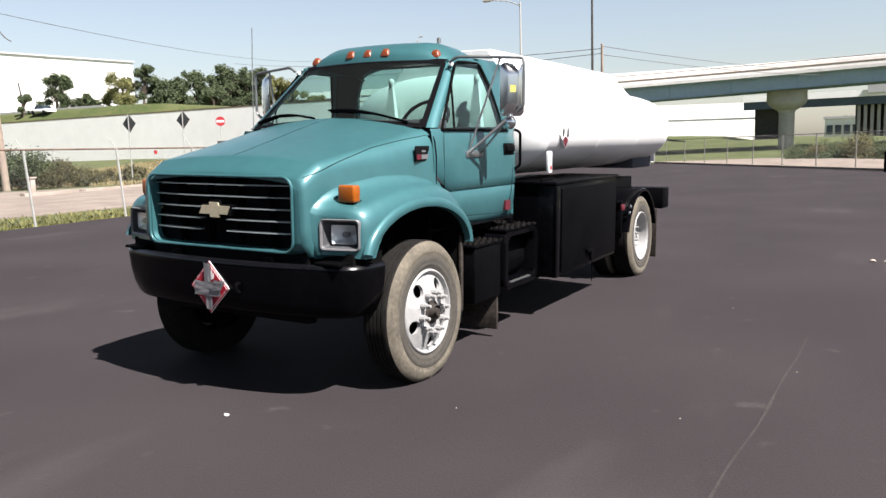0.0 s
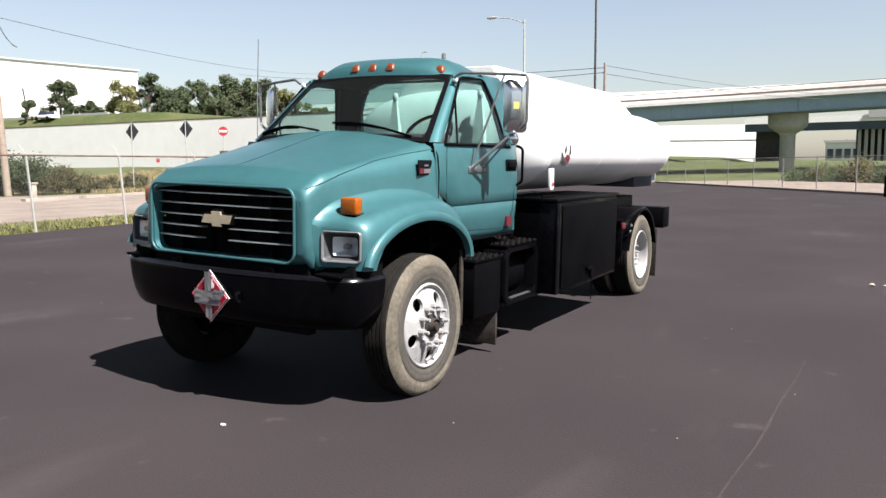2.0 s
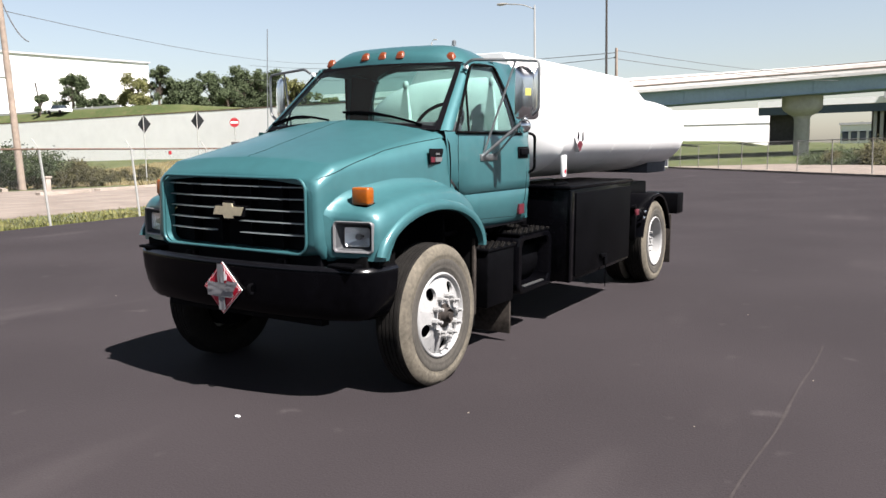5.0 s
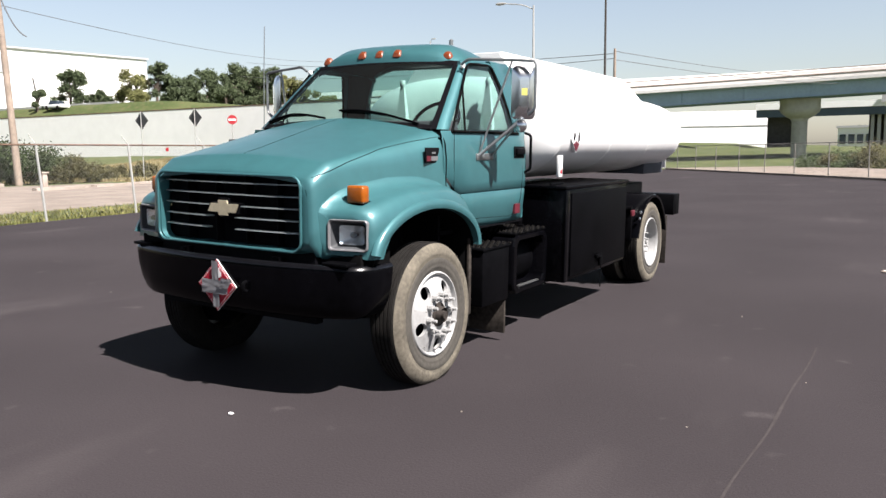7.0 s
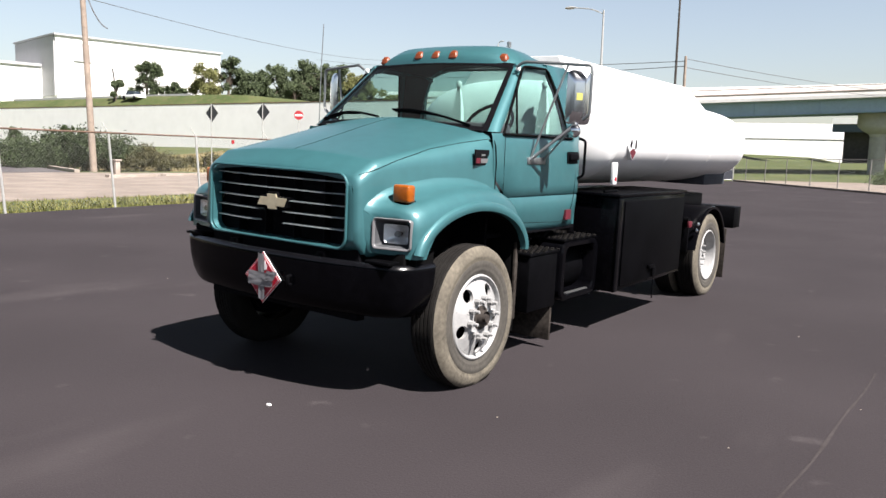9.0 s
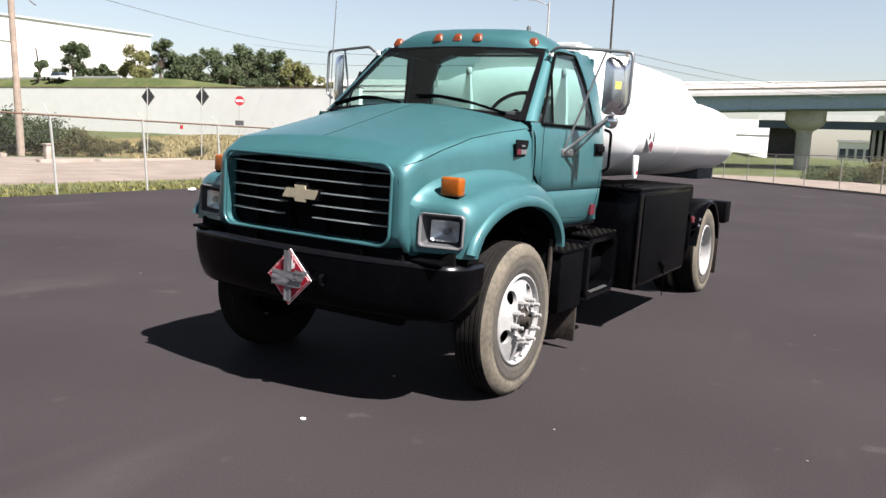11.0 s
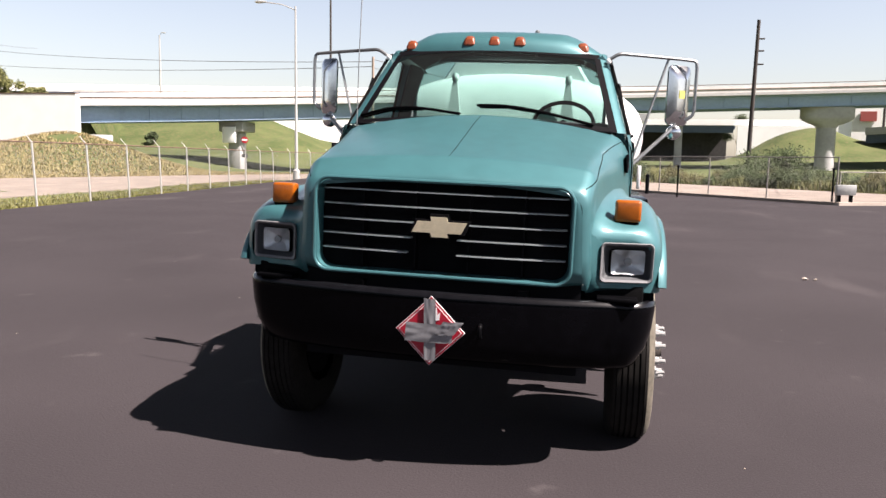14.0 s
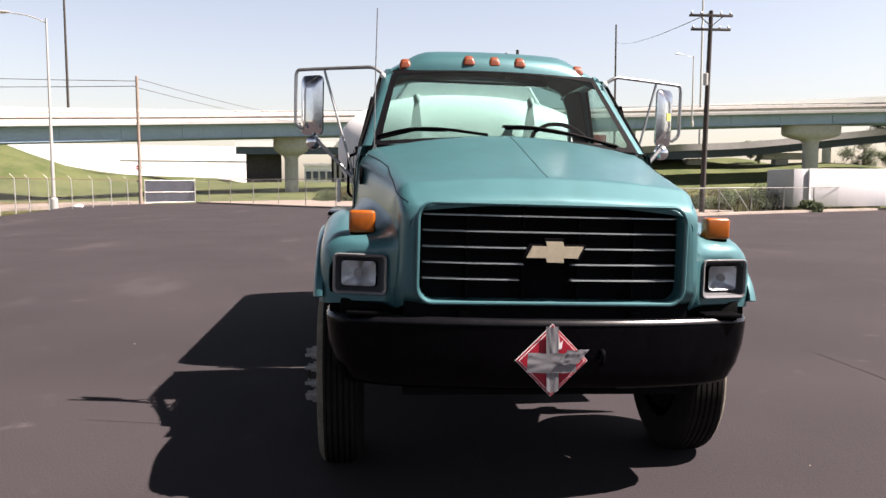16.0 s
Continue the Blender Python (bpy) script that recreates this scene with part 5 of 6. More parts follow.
lean_pole = thing("utility_pole", "slim leaning grey pole beyond the wall", "utility pole")
part("pole", tube([(-154.3, 96.7, 7.0), (-155.1, 95.5, 18.2)], 0.17, 8), DARKPOLE, lean_pole)
for x, y, top, mtl, lab in ((-241, 691, 212, DARKPOLE, "tall slim dark light mast beyond the highway"), (58.6, 175, 38, DARKPOLE, "tall brown mast beyond the bridge"), (82, 181, 56, GALV, "tall grey mast beyond the ramp")):
    mp = thing("mast", lab, "mast", "masts")
    k = math.hypot(x, y) / 240
    part("pole", tube([(x, y, 0), (x, y, top)], 0.2, 10, radii=[0.42 * k, 0.22 * k]), mtl, mp)


def street_lamp(x, y, z0, top, reach, label, direction=-1, r=0.09):
    s = thing("street_lamp", label, "street lamp", "street lamps")
    part("base", lathe([(z0 - 0.3, 0.28), (z0 + 0.5, 0.26), (z0 + 0.6, 0.15)], "z", 14, None, (x, y, 0)), GALV, s)
    part("pole", tube([(x, y, z0), (x, y, top)], r, 12, radii=[r * 1.5, r * 0.7]), GALV, s, "tapered pale metal pole")
    part("arm", tube(bend([(x, y, top - 0.3), (x + direction * reach * 0.4, y, top + 0.15), (x + direction * reach, y, top + 0.35)], 1.0), 0.04, 8), GALV, s)
    part("luminaire", loft([[(x + direction * (reach + u * 0.9 - 0.1), y + v * w, top + 0.38 + k * w) for v, k in ((-1, 0), (-0.7, 0.5), (0.7, 0.5), (1, 0), (0.6, -0.6), (-0.6, -0.6))] for u, w in ((0, 0.07), (0.35, 0.16), (0.8, 0.17), (1.0, 0.08))], True, True), GALV, s, "flat grey lamp head")
    return s


street_lamp(-21.6, 52.6, 0.1, 12.7, 2.4, "tall pale street lamp beside the fence")
street_lamp(-74.4, 123, 10, 22.2, 0.4, "slim street lamp on the raised highway", 1, 0.16)
street_lamp(58.5, 132, 12, 24, 2.6, "street lamp on the raised bridge", -1, 0.12)


def sign_post(x, y, top, kind_, face):
    """A road sign on a thin post. face: the direction on the plan that the plate looks."""
    d = Vector((*face, 0)).normalized()
    t = Vector((-d.y, d.x, 0))
    p0 = Vector((x, y, 0))
    def plate(pts, off, thick):
        return loft([[p0 + t * u + Vector((0, 0, v)) + d * (off + k) for u, v in pts] for k in (0, thick)], True, True)
    z0 = height(x, y)
    if kind_ == "diamond":
        s = thing("road_sign", "back of a grey diamond road sign on a post", "road sign", "road signs")
        h = 0.64
        part("plate", plate([(0, top), (h, top - h), (0, top - 2 * h), (-h, top - h)], -0.08, 0.03), SIGNBACK, s)
    else:
        s = thing("road_sign", "round red no-entry sign with a white bar", "road sign", "road signs")
        r = 0.34
        oct_ = [(r * math.cos(radians(a)), top - r + r * math.sin(radians(a))) for a in range(0, 360, 15)]
        pl = part("plate", plate(oct_, 0.05, 0.03), SIGNRED, s)
        part("bar", plate([(-0.27, top - r - 0.07), (0.27, top - r - 0.07), (0.27, top - r + 0.07), (-0.27, top - r + 0.07)], 0.082, 0.01), PAPER, pl)
        part("small_plate", plate([(-0.3, top - 2.1), (0.3, top - 2.1), (0.3, top - 1.75), (-0.3, top - 1.75)], 0.05, 0.02), SIGNBACK, s)
    part("post", tube([(x, y, z0 - 0.3), (x, y, top)], 0.035, 6), GALV, s)
    return s


sign_post(-43.1, 33.4, 4.78, "diamond", (0.05, -1.0))
sign_post(-40.8, 36.2, 5.0, "diamond", (0.05, -1.0))
sign_post(-39.0, 38.1, 4.55, "round", (0.7, -0.7))
sign_post(-34.4, 71.0, 3.6, "round", (0.3, -1))
sign_post(-26.5, 92.5, 3.9, "round", (0.2, -1))
plq = thing("notice", "small red notice on the fence", "sign")
part("plate", box((-15.62, 12.6, 1.83), (0.02, 0.10, 0.11)), SIGNRED, plq)


def cable(a, b, sag, name="cable", r=0.02):
    pts = [Vector(a).lerp(Vector(b), k) - Vector((0, 0, sag * 4 * k * (1 - k))) for k in np.linspace(0, 1, 15)]
    c = thing("overhead_cable", "thin dark overhead cable", "cable", "overhead cables")
    part("wire", tube(pts, r, 5), CABLE, c)


cable((-45.0, 24.9, 11.0), (-90.5, 112.8, 18.7), 1.0, r=0.024)
cable((-45.0, 24.9, 11.0), (-95, -20, 13), 0.8, r=0.024)
cable((-18.35, 62, 9.8), (-118, 120, 21), 1.0, r=0.03)
cable((-18.35, 62, 9.4), (-118, 118, 18), 1.0, r=0.03)
cable((-18.35, 62, 10.0), (3.6, 186.2, 16.4), 1.5, r=0.03)
cable((-18.35, 62, 9.3), (3.7, 186.2, 15.6), 1.5, r=0.03)
cable((58.6, 175, 34), (17.1, 35.6, 10.3), 0.8, r=0.025)
cable((-45.0, 24.9, 12.0), (-44.5, 26.3, 9.2), 0.6, r=0.04)

# ---- retaining wall, overpass and roads behind ----
def farther(ob, label, category, kind):
    ob.matrix_world = FAR
    return tagged(ob, label, category, kind=kind)


farther(part("retaining_wall", joined(prism([(-140, 58.5), (-46.0, 61.0), (-46.0, 61.6), (-140, 59.2)], "z", -1, 7.0)), WALLCON), "long white concrete retaining wall", "wall", kind="structure")
farther(part("wall_coping", prism([(-140, 58.48), (-45.99, 60.98), (-45.99, 61.7), (-140, 59.3)], "z", 7.004, 7.12), RAIL), "thin brown-stained coping along the wall", "wall", kind="structure")
farther(part("abutment", prism([(-46.0, 60.6), (-45.4, 60.6), (-44.0, 63.5), (-45.5, 64), (-46.0, 62)], "z", -1, 3.4), PIERCON), "concrete bridge abutment", "wall", kind="structure")

AXIS = [(-46.3, 61.2, 4.30), (-35.5, 73.5, 5.25), (-10, 91, 7.05), (28, 101, 8.7), (65, 104.6, 10.0), (110, 102, 10.9), (170, 90, 11.8)]


def spline(pts, n=10):
    p = [Vector(q) for q in pts]
    p = [p[0] * 2 - p[1]] + p + [p[-1] * 2 - p[-2]]
    out = []
    for i in range(1, len(p) - 2):
        for k in range(n):
            t = k / n
            a, b, c, d = p[i - 1:i + 3]
            out.append(0.5 * (2 * b + (c - a) * t + (2 * a - 5 * b + 4 * c - d) * t * t + (3 * b - a - 3 * c + d) * t ** 3))
    return out + [p[-2]]


def sweep(line, sec):
    """Carries a section of (outward, up) along a line; outward is towards the far side."""
    rows = []
    for i, p in enumerate(line):
        d = line[min(i + 1, len(line) - 1)] - line[max(i - 1, 0)]
        n = Vector((-d.y, d.x, 0)).normalized()
        rows.append([p + n * u + Vector((0, 0, v)) for u, v in sec])
    return loft(rows, True, True)


line = spline(AXIS)
bridge = thing("overpass", "curved highway overpass of blue steel girders with concrete parapets", "bridge", at=FAR)
part("girder", sweep(line, [(0.9, 0.14), (1.3, 0.14), (1.3, 0.2), (1.13, 0.2), (1.13, 1.6), (1.3, 1.6), (1.3, 1.68), (0.9, 1.68), (0.9, 1.6), (1.09, 1.6), (1.09, 0.2), (0.9, 0.2)]), STEELBLUE, bridge, "long blue steel girder")
part("girder", sweep(line, [(7.0, 0.14), (7.4, 0.14), (7.4, 1.68), (7.0, 1.68)]), STEELBLUE, bridge, "long blue steel girder")
part("deck", sweep(line, [(0.0, 1.684), (9.0, 1.684), (9.0, 2.0), (0.0, 2.0)]), PIERCON, bridge, "concrete bridge deck")
# shadow line of the coping, built as a dark strip on the parapet
part("parapet_shadow_line", sweep(line, [(-0.05, 2.42), (0.12, 2.42), (0.12, 2.49), (-0.05, 2.49)]), RAIL, bridge, "shadow line on the parapet made as a dark strip")
part("parapet", sweep(line, [(0.0, 2.003), (0.35, 2.003), (0.25, 2.85), (0.05, 2.85)]), PARAPET, bridge, "pale concrete parapet")
part("parapet", sweep(line, [(8.65, 2.003), (9.0, 2.003), (8.95, 2.85), (8.75, 2.85)]), PARAPET, bridge, "pale concrete parapet")
part("rail", sweep(line, [(0.10, 2.98), (0.18, 2.98), (0.18, 3.06), (0.10, 3.06)]), RAIL, bridge, "thin rail on the parapet")
for i in range(3, len(line) - 1, 2):
    p = line[i]
    d = line[i + 1] - line[i - 1]
    n = Vector((-d.y, d.x, 0)).normalized()
    q = p + n * 1.06
    part("stiffener", box((q.x, q.y, q.z + 0.90), (0.06, 0.10, 1.38)), STEELBLUE, bridge)


def hammer_pier(x, y, top, wide, r, label):
    b = land(x, y) - 0.5
    p = thing("bridge_pier", label, "bridge pier", "bridge piers", at=FAR)
    part("column", lathe([(b, r), (top - 2.6, r)], "z", 28, None, (x, y, 0)), PIERCON, p, "round concrete column")
    ring = []
    for z, a, d in ((top - 2.62, r, r), (top - 2.3, r * 1.16, r * 1.12), (top - 2.0, 0.55 * wide + 0.4 * r, 1.5), (top - 1.6, 0.93 * wide, 1.9), (top - 1.3, wide, 2.0), (top - 0.05, wide, 2.0)):
        ring.append([(x + a * abs(math.cos(t)) ** 0.7 * (1 if math.cos(t) > 0 else -1), y + d * abs(math.sin(t)) ** 0.7 * (1 if math.sin(t) > 0 else -1), z) for t in np.linspace(0, 2 * math.pi, 33)[:-1]])
    part("cap", loft(ring, True, True), PIERCON, p, "flared concrete cap")
    return p


hammer_pier(-8.5, 96.5, 7.37, 2.15, 0.84, "round concrete pier with a flared cap")
hammer_pier(29.3, 104.5, 8.92, 3.15, 1.16, "round concrete pier with a broad flared cap")
hammer_pier(67.2, 108.0, 10.22, 4.4, 1.12, "round concrete pier with a broad flared cap")
pl_ = thing("bridge_pier", "square concrete pier with a white panel", "bridge pier", "bridge piers", at=FAR)
part("column", span(-38.3, -36.9, 75.6, 77.2, -0.5, 4.2, 0.1), PIERCON, pl_)
part("cap", span(-39.0, -36.2, 74.8, 78.0, 4.2, 5.3, 0.15), PIERCON, pl_)
part("panel", span(-38.4, -36.9, 74.4, 74.7, 3.0, 4.7, 0.08), WALLCON, pl_, "white panel on the pier")

# a second carriageway behind and above
line2 = spline([(-130, 96, 10.3), (-90, 100, 10.3), (-46, 110, 10.5), (-5, 122, 11.4), (40, 128, 12.6), (90, 126, 15), (160, 112, 17)])
high = thing("overpass", "far pale concrete highway bridge behind the overpass", "bridge", at=Matrix.Translation(HUB) @ Matrix.Scale(K * 1.3, 4) @ Matrix.Translation(-HUB))
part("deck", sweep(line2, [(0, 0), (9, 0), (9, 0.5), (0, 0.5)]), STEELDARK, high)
part("parapet", sweep(line2, [(0, 0.504), (0.3, 0.504), (0.25, 1.6), (0.05, 1.6)]), WALLCON, high, "pale concrete parapet")
for x, y, z in ((47.5, 129.5, 12.6), (84, 130, 14.5), (110, 127, 15)):
    part("column", lathe([(-1, 0.75), (z - 1.6, 0.75), (z - 0.6, 1.5), (z, 1.5)], "z", 16, None, (x, y, 0)), PIERCON, high, "slim concrete column")

# lower bridges seen under the overpass
BEYOND = Matrix.Translation(HUB) @ Matrix.Scale(K * 1.6, 4) @ Matrix.Translation(-HUB)
lowb = thing("underpass_bridge", "low dark steel bridge on rows of columns", "bridge", at=BEYOND)
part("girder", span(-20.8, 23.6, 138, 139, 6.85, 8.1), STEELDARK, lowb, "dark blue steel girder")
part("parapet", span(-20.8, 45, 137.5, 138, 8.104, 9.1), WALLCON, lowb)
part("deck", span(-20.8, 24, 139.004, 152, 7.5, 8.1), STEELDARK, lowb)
for k in range(9):
    part("column", span(-3.85 + k * 0.94, -3.35 + k * 0.94, 139.4, 140.0, -1, 7.498, 0.05), PIERCON, lowb)
# walls painted as dark as their shade; the first only fills the dark void
part("side_wall", span(-4.6, 4.6, 150.5, 151.5, -1, 7.498), SHADEDARK, lowb, "wall with the shade under the bridge put into its colour")
part("side_wall", span(6.9, 23.8, 146, 147, -1, 7.498), SHADEDARK, lowb, "wall with the shade under the bridge put into its colour")
part("side_wall", span(-19.6, -13.4, 142, 143, -1, 7.498), SHADEDARK, lowb, "wall with the shade under the bridge put into its colour")
part("screen_panel", span(-2.4, 9.2, 137.0, 137.4, 8.6, 9.9), GREYPANEL, lowb, "grey panel on the parapet")
part("wing_wall", span(24.1, 62, 137, 137.4, -1, 8.0), WALLCON, lowb, "white wing wall")
tpr = thing("bridge_pier", "slim square concrete pier in the grass", "bridge pier", "bridge piers", at=FAR)
part("column", span(10.8, 11.7, 104, 105.0, -0.5, 9.8, 0.08), PIERCON, tpr)
line3 = spline([(40, 124, 5.0), (50.4, 118, 5.5), (63.5, 118, 6.1), (85.6, 118, 8.2), (120, 108, 11)])
ramp = thing("overpass", "low curved ramp bridge of dark steel", "bridge", at=FAR)
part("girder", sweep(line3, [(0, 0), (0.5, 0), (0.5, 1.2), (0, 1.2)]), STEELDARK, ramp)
part("deck", sweep(line3, [(-0.6, 1.204), (9, 1.204), (9, 2.25), (-0.6, 2.25)]), PIERCON, ramp)
for x, y, z, w in ((54.5, 121, 5.6, 1.3), (69.7, 121, 6.6, 3.6), (92, 118, 8.6, 3.0)):
    part("column", span(x - 1.1, x + 1.1, y - 0.8, y + 0.8, -1, z - 1.1, 0.1), PIERCON, ramp)
    part("cap", span(x - w, x + w, y - 1.0, y + 1.0, z - 1.1, z, 0.1), PIERCON, ramp)
far_wall = part("far_wall", prism([(-76, 139), (-16.5, 160), (-16.5, 160.8), (-76, 139.8)], "z", -2, 9.0), WALLCON)
part("ledge", prism([(-44, 150.18), (-19, 159.0), (-19, 159.12), (-44, 150.3)], "z", 6.1, 6.16), SHADEDARK, far_wall, "thin dark ledge on the wall")
far_wall.matrix_world = BEYOND
tagged(far_wall, "far white concrete wall behind the underpass", "wall", kind="structure")

rail_line = [Vector((x, 66.5 + 0.0266 * (x + 140), 8.85)) for x in range(-140, -86, 6)]
farther(part("guard_rail", sweep(rail_line, [(0, 0), (0.3, 0), (0.3, 0.42), (0, 0.42)]), GREYPANEL), "low grey barrier along the raised road", "barrier", kind="structure")

# big pale building on the hill
hall = thing("warehouse", "large pale flat-roofed warehouse on the hill", "building", at=FAR)
hm = pose(-163, 87, 0, 0, 0, 80.4)
def hb(x0, x1, y0, y1, z0, z1):
    b = span(x0, x1, y0, y1, z0, z1)
    bmesh.ops.transform(b, matrix=hm, verts=b.verts)
    return b
part("wall", hb(0, 38.5, 0, 26, 5, 24.6), PANEL, hall, "pale cladding")
part("wall", hb(-9, -0.31, 8, 40, 5, 18.4), PANEL, hall, "pale cladding")
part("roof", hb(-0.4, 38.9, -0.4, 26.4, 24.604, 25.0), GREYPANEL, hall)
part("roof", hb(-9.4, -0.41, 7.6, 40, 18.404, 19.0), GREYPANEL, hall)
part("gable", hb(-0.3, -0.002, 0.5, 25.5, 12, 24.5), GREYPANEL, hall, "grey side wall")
for k in range(3):
    part("window", hb(-9.15, -9.0, 20, 34, 8.4 + 3.2 * k, 10.7 + 3.2 * k), DARKGLASS, hall)
part("sign", hb(3.5, 7.5, -0.25, -0.02, 19.5, 23.2), GREYPANEL, hall, "grey logo shape")
shed = thing("building", "distant building with a red sign", "building", at=FAR)
part("wall", span(57, 63, 190, 200, 4, 14.4), PANEL, shed)
part("sign", span(58.6, 62.0, 189.6, 189.9, 11.6, 13.8), BRICKRED, shed)
offb = thing("building", "distant white building under the bridge", "building", at=BEYOND)
part("wall", span(-12.4, -5.4, 190, 200, -1, 6), PANEL, offb)
for k in range(4):
    part("window", span(-12.0 + k * 1.7, -10.8 + k * 1.7, 189.8, 190.0, 2.6, 4.6), DARKGLASS, offb)
part("roof", span(-12.7, -5.1, 189.5, 200.3, 6.004, 6.5), GREYPANEL, offb)

# white trailer behind the yard fence
tr = thing("trailer", "long white box trailer behind the fence", "trailer")
tm = pose(23.7, 38.5, 0, 0, 0, 9)
def tb_(x0, x1, y0, y1, z0, z1, bev=0.02):
    b = span(x0, x1, y0, y1, z0, z1, bev)
    bmesh.ops.transform(b, matrix=tm, verts=b.verts)
    return b
part("body", tb_(1.0, 14, 0, 2.5, 0.25, 2.42), WHITE, tr)
part("nose", tb_(0, 0.98, 0.1, 2.4, 0.25, 2.40), GREYPANEL, tr, "grey end of the trailer")
part("corner_rail", tb_(0.96, 1.04, -0.03, 0.05, 0.2, 2.43, 0.0), WHITE, tr)
for x in (10.5, 11.7):
    b = lathe([(0.05, 0.1), (0.06, 0.4), (0.3, 0.4), (0.31, 0.1)], "y", 18, None, (x, 0, 0.40))
    bmesh.ops.transform(b, matrix=tm, verts=b.verts)
    part("tyre", b, TREAD, tr)


# ---- small vehicles on the raised roads, far off ----
def small_car(x, y, z, yaw, material, label):
    c = thing("car", label, "car", "cars on the highway", at=pose(x, y, z, 0, 0, yaw) @ Matrix.Scale(1.2, 4))
    part("body", span(-2.2, 2.2, -0.85, 0.85, 0.3, 0.85, 0.15), material, c)
    part("cabin", loft([[(-1.2, -0.75, 0.84), (1.3, -0.75, 0.84), (1.3, 0.75, 0.84), (-1.2, 0.75, 0.84)], [(-0.8, -0.62, 1.42), (0.6, -0.62, 1.42), (0.6, 0.62, 1.42), (-0.8, 0.62, 1.42)]], True, True), DARKGLASS, c)
    for sx in (-1.35, 1.35):
        for sy in (-0.8, 0.8):
            part("wheel", lathe([(sy - 0.1, 0.1), (sy - 0.1, 0.33), (sy + 0.1, 0.33), (sy + 0.1, 0.1)], "y", 14, None, (sx, 0, 0.33)), TREAD, c)


small_car(-137, 88.6, height(-137, 88.6) - 0.05, 2, WHITE, "white car on the raised road")


# ---- plants ----
def leaf_cloud(centres, count, size, flat=0.7, seed=1):
    """Many small bent leaf clumps spread through uneven blobs; centres: (place, radius)."""
    rng = random.Random(seed)
    verts, faces = [], []
    total = sum(r ** 2 for _, r in centres)
    for c, r in centres:
        for _ in range(int(count * r * r / total)):
            u = Vector((rng.gauss(0, 1), rng.gauss(0, 1), rng.gauss(0, 1))).normalized()
            k = r * min(1.15, abs(rng.gauss(0.62, 0.27)))
            p = Vector(c) + Vector((u.x * k, u.y * k, u.z * k * flat))
            a = Vector((rng.gauss(0, 1), rng.gauss(0, 1), rng.gauss(0, 1))).normalized()
            b = a.orthogonal().normalized()
            s = size * rng.uniform(0.5, 1.3)
            i = len(verts)
            verts.extend([p - a * s, p + b * s * 0.6 + u * s * 0.2, p + a * s, p - b * s * 0.6 + u * s * 0.2])
            faces.extend([(i, i + 1, i + 2), (i, i + 2, i + 3)])
    return verts, faces


def leafy(name, data, material, parent):
    me = bpy.data.meshes.new(name)
    me.from_pydata(data[0], [], data[1])
    me.materials.append(material)
    ob = new(name, me)
    ob.parent = parent
    return ob


def tree(x, y, h, w, material, seed, label, lobes=22):
    rng = random.Random(seed)
    z = land(x, y) - 0.2
    t = thing("tree", label, "tree", "trees on the bank", at=FAR)
    limbs, cents = [], []
    trunk_top = Vector((x, y, z + h * 0.55))
    bm_ = tube([(x, y, z), (x + 0.1, y, z + h * 0.3), trunk_top], 0.2, 8, radii=[0.24, 0.18, 0.10])
    for k in range(lobes):
        a = rng.uniform(0, 6.28)
        rr = w * rng.uniform(0.15, 0.85)
        c = Vector((x + rr * math.cos(a), y + rr * math.sin(a), z + h * rng.uniform(0.16, 0.92)))
        cents.append((c, w * rng.uniform(0.14, 0.36)))
        tube([Vector((x, y, z + h * 0.3)), (Vector((x, y, z + h * 0.45)) + c) / 2, c], 0.06, 5, bm_, radii=[0.10, 0.06, 0.025])
    cents.append((Vector((x, y, z + h * 0.78)), w * 0.32))
    part("trunk", bm_, BARK, t)
    leafy("crown", leaf_cloud(cents, 6400, 0.15, 0.85, seed), material, t)


TREES = [(-104, 68.8, 4.9, 3.2, 0), (-101.5, 72, 2.6, 2.0, 0), (-98.8, 75.9, 5.0, 3.4, 1), (-96.8, 78.4, 6.4, 2.6, 0), (-95, 80.5, 4.6, 2.6, 0), (-93.5, 82, 4.6, 2.8, 0), (-91.5, 84.5, 5.8, 3.4, 0), (-90.2, 86, 5.6, 3.4, 0), (-88.2, 87.9, 6.6, 3.4, 0), (-86.6, 89.5, 5.6, 3.2, 0), (-91.0, 92, 5.0, 3.6, 0), (-86.2, 92, 6.0, 3.4, 0), (-84, 93.8, 5.0, 3.0, 1), (-82, 95.6, 3.2, 2.6, 1), (-80, 98, 2.2, 2.2, 1), (-93, 80, 2.8, 2.6, 0), (-89, 85, 3.2, 3.0, 0), (-86, 88.5, 3.0, 3.0, 0)]
for i, (x, y, h, w, k) in enumerate(TREES):
    tree(x, y, h * 1.14, w, LEAFOLIVE if k else LEAF, 11 + i, "olive-green tree on the highway bank" if k else "dark green tree on the highway bank")
for i, (x, y, h, w) in enumerate(((-113.5, 53.4, 2.6, 1.4), (-111, 56.5, 1.6, 1.0), (-109, 58.5, 3.0, 1.5), (-105.6, 64.5, 3.2, 1.5), (39.5, 230, 16, 5), (74, 136, 4.5, 3.2), (96, 138, 9, 6), (118, 170, 20, 7), (126, 172, 18, 7), (-62, 100, 2.0, 1.6))):
    tree(x, y, h, w, LEAF, 60 + i, "small dark green tree", 6)


